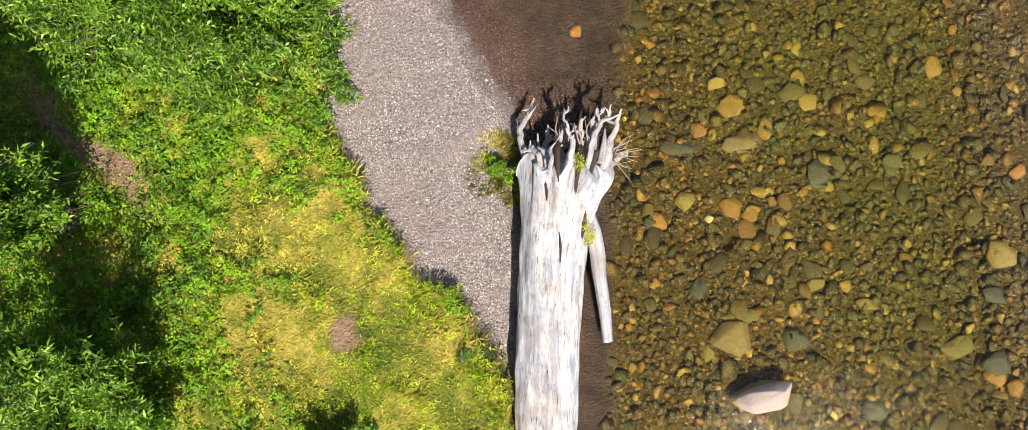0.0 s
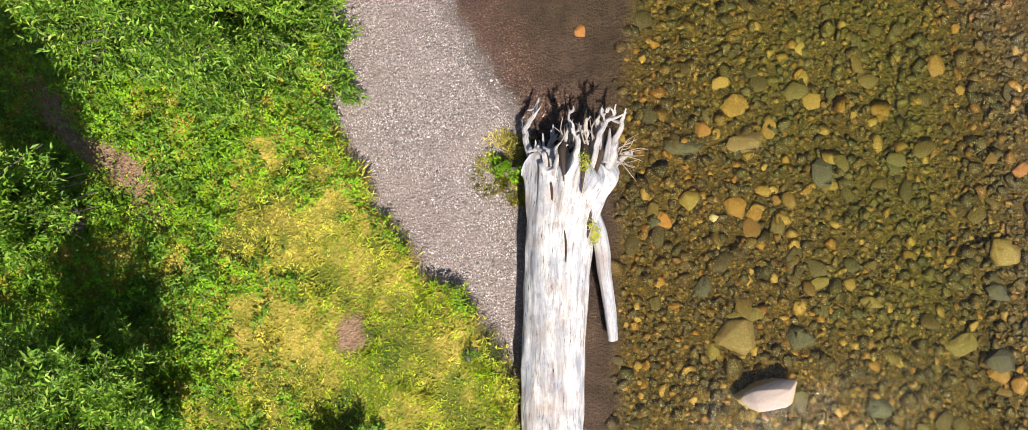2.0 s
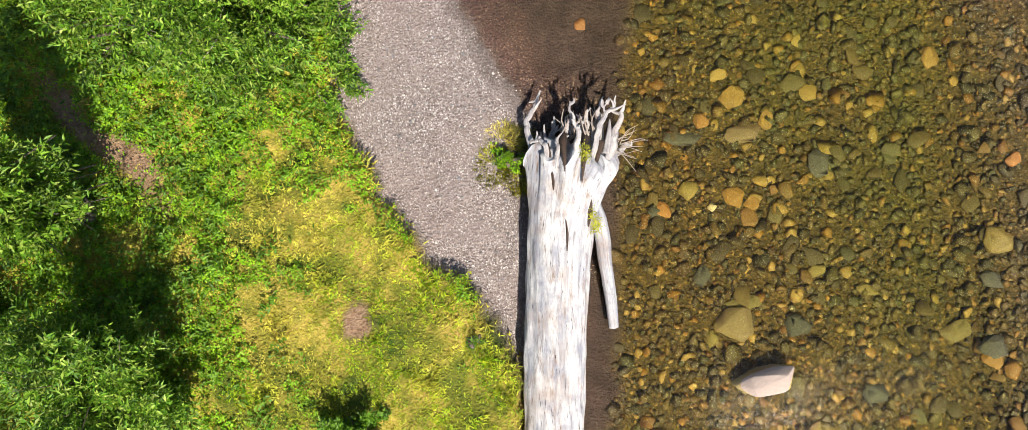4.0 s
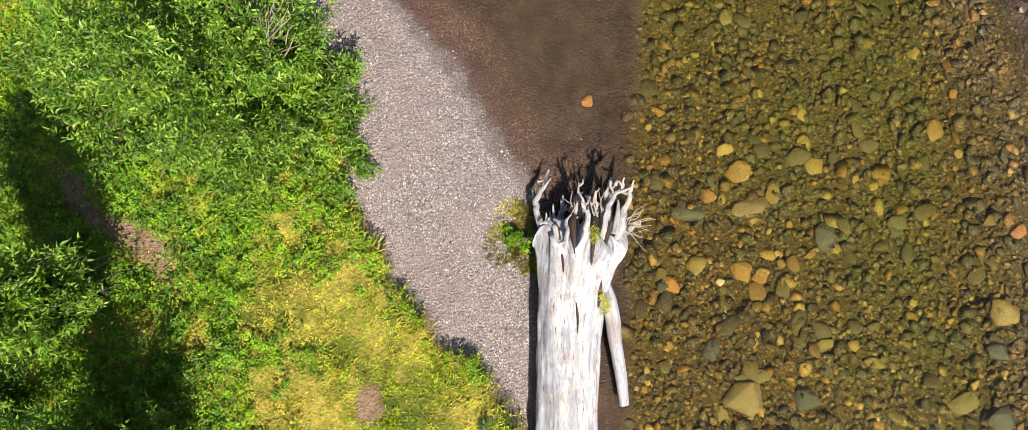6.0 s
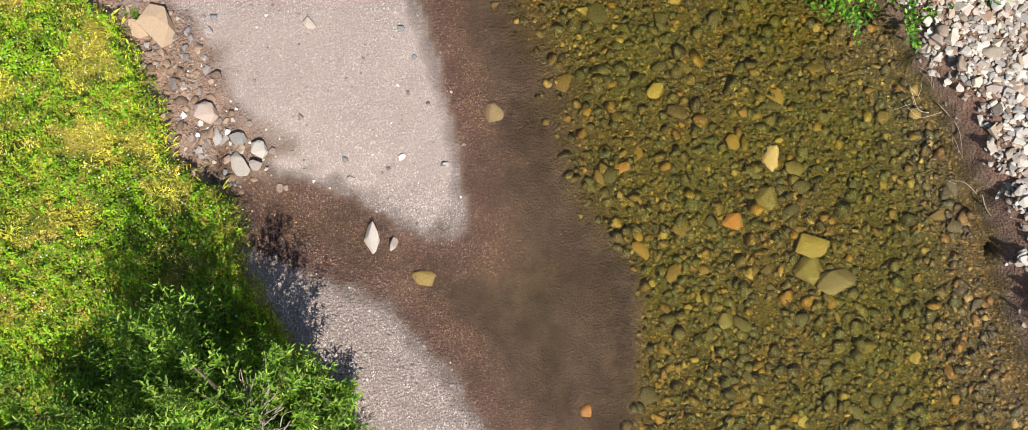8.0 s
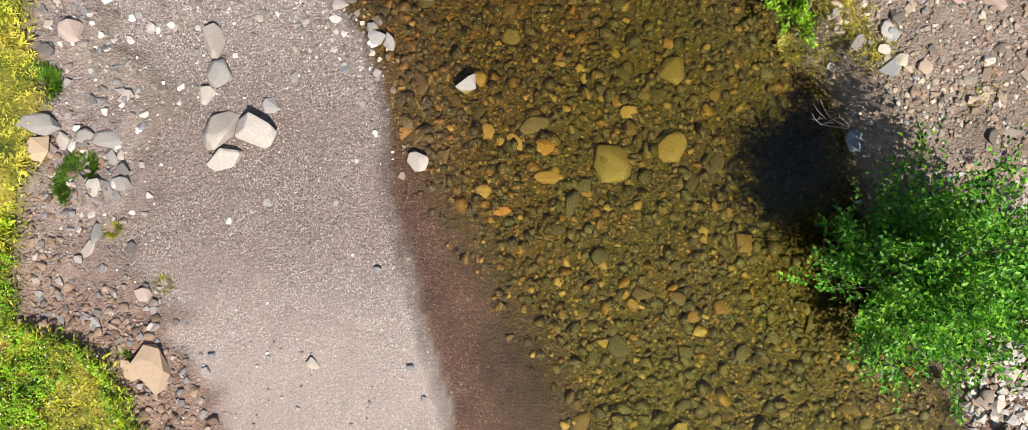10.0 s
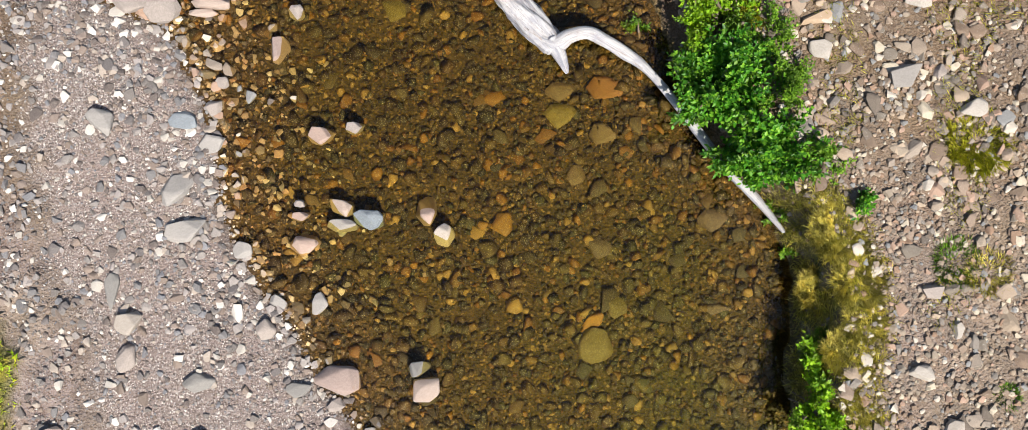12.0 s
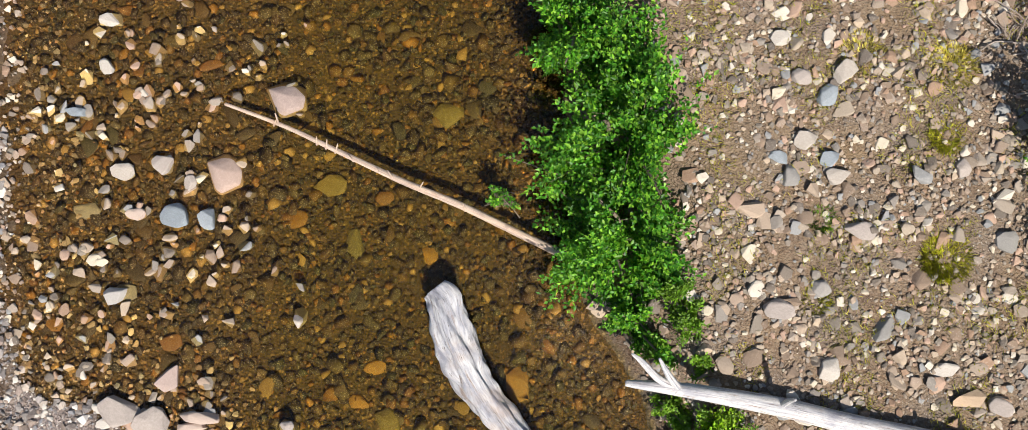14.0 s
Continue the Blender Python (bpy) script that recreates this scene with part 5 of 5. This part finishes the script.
for x, y, w, l, a in ((2.51, 1.43, .43, .22, 5), (2.34, -.7, .42, .38, 0), (3.6, 4.05, .45, .28, 15), (1.94, 13.15, .33, .26, 0), (.26, 14.58, .32, .22, 0), (.73, 14.11, .29, .24, 0), (.71, 12.84, .26, .24, 0), (.05, 9.76, .34, .18, 15), (1.98, 12.18, .26, .11, 5), (.44, 13.64, .2, .24, 0), (-.28, 6.09, .22, .24, 0)):
    stone(x, y, w, l, a, UMBER, "brown flat stone", "under the clear water", top=-0.02)
for x, y, w, l, a in ((2.04, 1.57, .17, .17, 0), (.76, 14.62, .4, .26, -5), (2.44, 4.77, .24, .2, 0), (1.61, 10.69, .14, .13, 0), (-.34, 8.79, .26, .12, 5), (1.58, .57, .23, .16, -30), (1.18, 5.42, .19, .13, 0), (.69, 2.66, .15, .14, 45), (5.47, 1.09, .16, .17, 0)):
    stone(x, y, w, l, a, RUST, "rust-orange stone", "under the clear water", top=-0.03)
# those at (5.17, -0.98) and (1.83, 1.37) stand in for shadows
for x, y, w, l, a in ((2.0, -.18, .2, .22, 20), (3.04, -.72, .3, .24, 0), (5.17, -.98, .3, .26, 30), (3.87, -1.47, .28, .2, 0), (5.2, -.24, .3, .18, -20), (1.83, 1.37, .42, .16, -5), (3.35, 1.1, .26, .34, 10), (1.5, .55, .16, .14, 0)):
    stone(x, y, w, l, a, SLATE_AND_SHADE, "dark slate-blue stone", "under the clear water", top=-0.04)
stone(2.14, .59, .1, .1, 0, PALE, "round pale stone", "under the clear water", top=-0.03)
stone(2.92, 5.5, .18, .3, -10, SLAB, "pale oval stone", "under the clear water", top=-0.02)
stone(-1.12, 4.2, .26, .18, 0, OLIVE, "olive algae-coated stone", "in the silty inlet", top=0.0)
# at the foot of the left bank
for x, y, w, l, a, m in ((-4.04, 7.11, .34, .5, 35, SLAB), (-4.31, 7.08, .3, .18, -35, SLAB), (-3.51, 6.11, .24, .24, 0, PINK), (-5.38, 9.43, .36, .29, 10, SLAB), (-5.33, 9.74, .43, .24, 0, GREY), (-4.6, 9.58, .33, .2, 0, GREY), (-4.58, 9.39, .19, .16, -30, GREY),
                         (-5.05, 10.79, .24, .26, 0, PINK), (-5.11, 9.57, .19, .19, 0, PALE), (-4.85, 9.62, .2, .16, 20, GREY), (-4.7, 8.55, .16, .22, 10, GREY), (-4.45, 9.1, .2, .16, 0, GREY), (-4.75, 9.05, .16, .2, 0, PALE), (-4.2, 7.9, .18, .16, 0, PINK)):
    stone(x, y, w, l, a, m, "tan slab" if m is SLAB else "weathered stone", "in bare earth below the bank", top=height(x, y) + 0.35 * min(w, l))
# on the right bank
for x, y, w, l, a in ((3.78, 11.59, .22, .17, 10), (3.92, 12.41, .19, .16, -25), (4.09, 11.03, .16, .24, -20), (3.72, 10.58, .13, .2, -10), (3.31, 10.29, .14, .1, 0), (4.16, 12.02, .11, .16, -30), (2.41, 16.93, .3, .2, 5), (2.42, 19.74, .19, .16, -15), (2.68, 18.67, .23, .2, -10), (3.26, 17.77, .32, .2, -20),
                      (3.09, 19.4, .2, .28, -30), (2.64, 19.33, .22, .17, -20), (2.87, 14.86, .24, .2, -10), (4.4, 14.26, .27, .2, 0), (4.32, 18.44, .16, .19, 0), (3.02, 18.31, .24, .17, 10), (3.87, 15.44, .26, .32, 10), (2.95, 16.34, .22, .25, -30)):
    stone(x, y, w, l, a, PALE, "pale rounded cobble", "on the stony bank", top=height(x, y) + 0.45 * min(w, l))
for x, y, w, l, a, m in ((2.72, 15.47, .29, .24, 20, GREY), (3.52, 16.75, .2, .28, -20, GREY), (2.83, 15.17, .3, .13, 20, SLAB), (4.34, 16.11, .32, .17, 0, SLAB), (4.66, 16.04, .24, .19, -10, PALE), (4.11, 16.38, .3, .14, 10, PALE), (3.69, 14.6, .24, .32, -30, GREY), (4.11, 14.64, .16, .14, 0, PALE),
                         (2.94, 18.49, .2, .17, 0, BLUE), (2.41, 18.49, .2, .13, -10, BLUE), (2.86, 17.15, .2, .17, 0, GREY), (2.11, 17.93, .29, .17, 0, SLAB), (2.92, 19.15, .19, .26, -30, BLUE), (4.75, 17.69, .22, .22, 0, GREY), (2.52, 18.29, .19, .22, 30, GREY), (4.45, 10.96, .19, .23, -20, PINK), (4.85, 10.85, .22, .17, 0, PINK), (3.6, 9.5, .2, .26, 10, BLUE)):
    stone(x, y, w, l, a, m, {"grey_stone": "grey cobble", "earth_slab": "tan flat slab", "pale_stone": "pale cobble", "blue_grey_stone": "blue-grey cobble", "pink_stone": "pinkish cobble"}[m.name], "on the stony bank", top=height(x, y) + 0.4 * min(w, l))


# ---- turf ----
def turf():
    stretch = lambda h, x, y: h["grass"] * (0.35 + 0.65 * step(waves(x, y, 0.7, 21), -0.4, 0.5))
    x, y, here, r = spread(105000, -6.3, 0.2, -2.6, 12.5, stretch, 31)
    c, each = len(x), 3
    a = r.uniform(0, 6.283, (c, each))
    edge = (1 + 0.7 * step(0.35 - here["left"], 0, 0.3))[:, None]
    tall = (0.035 + 0.035 * step(waves(x, y, 0.5, 22), -0.2, 0.8))[:, None] * edge * r.uniform(0.6, 1.4, (c, each))
    foot = np.stack([x[:, None] + r.normal(0, 0.012, (c, each)), y[:, None] + r.normal(0, 0.012, (c, each)), here["z"][:, None] + np.zeros((c, each))], -1).reshape(-1, 3)
    way = np.stack([np.cos(a), np.sin(a), r.uniform(0.2, 1.3, (c, each))], -1).reshape(-1, 3)
    way /= np.linalg.norm(way, axis=1)[:, None]
    side = np.stack([-np.sin(a), np.cos(a), np.zeros((c, each))], -1).reshape(-1, 3) * 0.0065
    ln = tall.reshape(-1, 1)
    v = np.stack([foot - side, foot + side, foot + way * ln * 0.6 + side * 0.8, foot + way * ln - np.array((0, 0, 0.3)) * ln], 1).reshape(-1, 3)
    k = np.arange(c * each)[:, None] * 4
    f = np.concatenate([k + [[0, 1, 2]], k + [[0, 2, 3]]])
    tagged(new("grass", mesh_of("grass", v, f, BLADE)), "short yellow-green grass with dry patches on the bank", "grass", kind="stuff")
    herb = lambda h, x, y: h["grass"] * step(waves(x, y, 1.2, 24) + 0.5 * waves(x, y, 0.35, 25) + 0.6 * step(-x, 1.8, 3.6) + 0.6 * step(y, 0.3, 1.3) - 0.7 * step(y, 4.0, 5.5) - 0.7 * step(x, -2.7, -1.7) * step(1.0 - y, 0, 0.5) + 0.8 * step(0.22 - h["left"], 0, 0.12), 0.25, 0.7)
    x, y, here, r = spread(200000, -6.3, 0.1, -2.6, 8.4, herb, 33)
    c = len(x)
    a = r.uniform(0, 6.283, c)
    p = np.stack([x, y, here["z"] + r.uniform(0.01, 0.03, c) + 0.11 * step(waves(x, y, 0.24, 23), -0.3, 0.8)], 1)
    v, f = blades_at(r, p, np.stack([np.cos(a), np.sin(a), r.uniform(-0.3, 0.75, c)], 1), 0.034, 0.024)
    tagged(new("clover", mesh_of("clover", v, f, CLOVER)), "lush green clover and weeds among the grass", "weeds", kind="stuff")
    tall = lambda h, x, y: h["grass"] * step(h["left"], 0.12, 0.35) * np.maximum(step(-x, 2.1, 3.0), step(y, 0.9, 1.5)) * step(waves(x, y, 0.9, 26) + 0.5 * waves(x, y, 0.3, 27) + 0.9 * step(-x, 2.6, 4.2) - 1.6 * step(y, 3.0, 4.0), 0.35, 0.9)
    x, y, here, r = spread(110000, -6.2, 0.0, -3.0, 8.0, tall, 36)
    c = len(x)
    a = r.uniform(0, 6.283, c)
    lift = 0.04 + 0.26 * r.uniform(size=c) * step(waves(x, y, 0.5, 28), -0.5, 0.8)
    v, f = blades_at(r, np.stack([x, y, here["z"] + lift], 1), np.stack([np.cos(a), np.sin(a), r.uniform(-0.2, 0.7, c)], 1), 0.065, 0.026)
    tagged(new("weeds", mesh_of("weeds", v, f, HERB)), "tall lush green weeds in the shade of the willows", "weeds", kind="stuff")
    x, y, here, r = spread(2600, -6.6, -2.5, 3.8, 8.2, lambda h, x, y: h["grass"] * 0.3, 35)
    c = len(x)
    a = r.uniform(0, 6.283, c)
    v, f = blades_at(r, np.stack([x, y, here["z"] + 0.1], 1), np.stack([np.cos(a), np.sin(a), np.zeros(c)], 1), 0.022, 0.02)
    tagged(new("flowers", mesh_of("flowers", v, f, PETAL)), "tiny white meadow flowers in the grass", "flowers", kind="stuff")

    # dry and green grass on the brow of the right bank
    brow = lambda h, x, y: step(h["rise"], 0.06, 0.2) * step(0.85 - h["right"], 0, 0.35) * step(y, 10.0, 10.5) * step(13.7 - y, 0, 0.5) * (0.4 + 0.6 * step(waves(x, y, 0.5, 29), -0.3, 0.4))
    for name, label, mat, seed in (("dry_grass", "dry straw-yellow grass on the brow of the bank", STRAW, 37), ("bank_grass", "yellow-green grass on the brow of the bank", MOSS, 38)):
        x, y, here, r = spread(80000 if mat is STRAW else 14000, 2.4, 4.4, 10.0, 13.8, brow, seed)
        c = len(x)
        a = r.uniform(0, 6.283, c)
        v, f = blades_at(r, np.stack([x, y, here["z"]], 1), np.stack([np.cos(a), np.sin(a), r.uniform(0.0, 0.7, c)], 1), 0.1, 0.005, 0.2)
        tagged(new(name, mesh_of(name, v, f, mat)), label, "grass", kind="stuff")
    # thin dry grass among the cobbles
    thin = lambda h, x, y: (h["rise"] > 0.95) * step(waves(x, y, 1.3, 30) + 0.6 * step(y, 13, 16), 0.4, 0.9)
    x, y, here, r = spread(38000, 1.0, 6.2, 9.5, 21, thin, 39)
    c = len(x)
    a = r.uniform(0, 6.283, c)
    v, f = blades_at(r, np.stack([x, y, here["z"] + 0.02], 1), np.stack([np.cos(a), np.sin(a), r.uniform(0.0, 0.8, c)], 1), 0.09, 0.005, 0.2)
    tagged(new("withered_grass", mesh_of("withered_grass", v, f, MOSS)), "thin withered grass among the cobbles", "grass", kind="stuff")


turf()


# ---- stones of the bed, the bars and the banks ----
def pieces(name, count, places, mat, small, large, sink, below=None, top=None):
    """Stones that can be told apart, each an object of its own on shared meshes."""
    x, y, here, r = places
    shared = [mesh_of(name, v, f, mat, below is not None) for v, f in (COARSE if below is None else WORN)]
    for k in range(min(count, len(x))):
        s = r.uniform(small, large)
        ob = new(name, shared[k % len(shared)])
        ob.parent = ground
        ob.scale = (s * r.uniform(0.85, 1.3), s * r.uniform(0.7, 1.0), s * (r.uniform(0.35, 0.6) if below is None else r.uniform(0.18, 0.3)))
        z = here["z"][k] + ob.scale[2] * (0.37 - sink)
        if below is not None:
            z = min(z, below - ob.scale[2] * 0.37)
        if top is not None:
            ob.scale[2] = max(ob.scale[2], (top - here["z"][k]) * 1.1)
            z = top * r.uniform(0.2, 1.2) - ob.scale[2] * 0.37
        ob.location, ob.rotation_euler = (x[k], y[k], z), (r.normal(0, 0.12), r.normal(0, 0.12), r.uniform(0, 6.283))


wet = lambda h, x, y: (h["edge"] < -0.1) * (1 - h["silt"])
stone_field("bed_pebbles", "brown and amber pebbles of the river bed", TINY, BED_GRIT, spread(24000, -6.2, 6.0, -2.4, 20.9, wet, 41), 0.02, 0.06, 1.1, 0.1, -0.012, (0.2, 0.34), smooth=True)
stone_field("bed_cobbles", "brown, amber and olive cobbles of the river bed", WORN, BED_STONE, spread(10500, -6.2, 6.0, -2.4, 20.9, wet, 42), 0.06, 0.21, 1.9, 0.0, -0.02, (0.13, 0.24), smooth=True)
stone_field("bed_shingle", "brown, amber and olive shingle of the river bed", WORN, BED_STONE, spread(27000, -6.2, 6.0, -2.4, 20.9, wet, 54), 0.04, 0.1, 1.4, 0.0, -0.015, (0.13, 0.26), smooth=True)
crumbs = lambda h, x, y: h["foot"] * step(h["left"], -0.75, -0.2) * step(10.2 - y, 0, 0.8)
stone_field("earth_clods", "crumbled brown earth clods below the bank", COARSE, CLOD, spread(4200, -6.2, -3.0, 4.8, 10.4, crumbs, 64), 0.03, 0.13, 2.2, 0.3, None, (0.5, 0.85), smooth=True)
stone_field("bed_rubble", "amber and brown rubble of the river bed", WORN, BED_STONE, spread(21000, -6.2, 6.0, -2.4, 20.9, wet, 62), 0.06, 0.155, 1.6, 0.0, -0.012, (0.14, 0.26), smooth=True)
dry = lambda h, x, y: (h["bar"] > -0.02) * (h["left"] < -0.06) * (0.4 - 0.36 * step(y, 4.6, 5.2) + 0.96 * step(y, 8.8, 11)) * (1 - 0.5 * h["foot"])
stone_field("bar_pebbles", "grey gravel of the bars", TINY, DRY_STONE, spread(60000, -6.2, 0.3, -1.5, 21, dry, 43), 0.012, 0.045, 2.2, 0.2)
stony = lambda h, x, y: (h["bar"] > -0.15) * (h["left"] < -0.1) * (0.02 + 0.98 * step(y, 9.5, 12.5) * (0.35 + 0.65 * step(-h["bar"], -1.4, -0.2)) + 0.35 * h["foot"])
stone_field("bar_cobbles", "grey cobbles of the bar and the bank's foot", BEDDED, DRY_STONE, spread(60000, -6.2, 0.3, 5, 21, stony, 44), 0.02, 0.11, 2.5, 0.2)
shallow = lambda h, x, y: (h["bar"] <= 0.0) * step(h["bar"], -1.6, -0.1) * step(y, 11.5, 14) * (h["right"] < -2.0) * 0.5
stone_field("shore_cobbles", "pale stones in the shallows", BEDDED, BANK_STONE, spread(32000, -6.2, 0.3, 10, 21, shallow, 45), 0.025, 0.1, 2.0, -0.25)
bank = lambda h, x, y: step(h["right"], 0.05, 0.3) * np.maximum(0.3 + 0.7 * step(waves(x, y, 1.6, 46), -0.3, 0.5), step(8.5 - y, 0, 1) * step(h["rise"], 0.6, 0.9))
heaped = lambda h, x, y: bank(h, x, y) * (1 - 0.55 * step(y, 8.2, 9.0) * step(13.8 - y, 0, 1.5))
stone_field("bank_pebbles", "grey and tan gravel of the stony bank", TINY, BANK_STONE, spread(27000, 0, 6.4, 2, 21, bank, 47), 0.014, 0.06, 1.5, 0.2)
grit = lambda h, x, y: step(h["right"], 0.05, 0.3) * step(y, 8.4, 9.2) * (1 - 0.6 * step(y, 13.5, 15.0)) * (0.5 + 0.5 * step(waves(x, y, 0.6, 66), -0.4, 0.4))
stone_field("bank_grit", "pinkish-grey grit of the stony bank", TINY, BANK_STONE, spread(20000, 1.5, 6.4, 8.4, 21, grit, 65), 0.03, 0.075, 1.6, 0.1)
stone_field("bank_cobbles", "grey, pink and tan cobbles of the stony bank", COARSE, BANK_STONE, spread(5600, 0, 6.4, 2, 21, heaped, 48), 0.06, 0.18, 2.0, 0.15)
chalk = lambda h, x, y: step(h["right"] + 0.12 * waves(x, y, 0.6, 57), 0.06, 0.24) * step(9.2 - y, 0, 1.0)
stone_field("chalky_cobbles", "pale chalky cobbles above the cut bank", BEDDED, CHALKY, spread(3600, 3.4, 6.4, 2, 9.2, chalk, 58), 0.055, 0.15, 1.5, 0.15)
stone_field("chalky_shingle", "pale shingle above the cut bank", BEDDED, CHALKY, spread(5000, 3.4, 6.4, 2, 9.2, chalk, 59), 0.03, 0.08, 1.3, 0.1)
stone_field("bank_shingle", "grey, pink and tan shingle of the stony bank", BEDDED, BANK_STONE, spread(22000, 0, 6.4, 2, 21, heaped, 55), 0.04, 0.1, 1.4, 0.15)
pieces("bed_stone", 300, spread(1300, -5.5, 5.6, -2, 20.4, wet, 51), BED_SINGLE, 0.13, 0.25, 0.1, -0.025)
pieces("bank_stone", 300, spread(1200, 0.5, 5.8, 3, 20.4, lambda h, x, y: (h["rise"] > 0.9) * 1.0, 52), BANK_SINGLE, 0.1, 0.22, 0.25)
pieces("bar_stone", 160, spread(1500, -6.0, -0.5, 6, 20.4, stony, 53), DRY_SINGLE, 0.08, 0.16, 0.2)
shoal = lambda h, x, y: (h["edge"] < -0.05) * step(-2.3 - x, 0, 1.5) * step(y, 13.5, 15) * (0.25 + 0.75 * step(waves(x, y, 1.5, 63), -0.2, 0.6))
pieces("shoal_stone", 240, spread(1500, -6.0, -2.0, 13.5, 20.4, shoal, 61), BANK_SINGLE, 0.06, 0.17, 0.2, top=0.03)
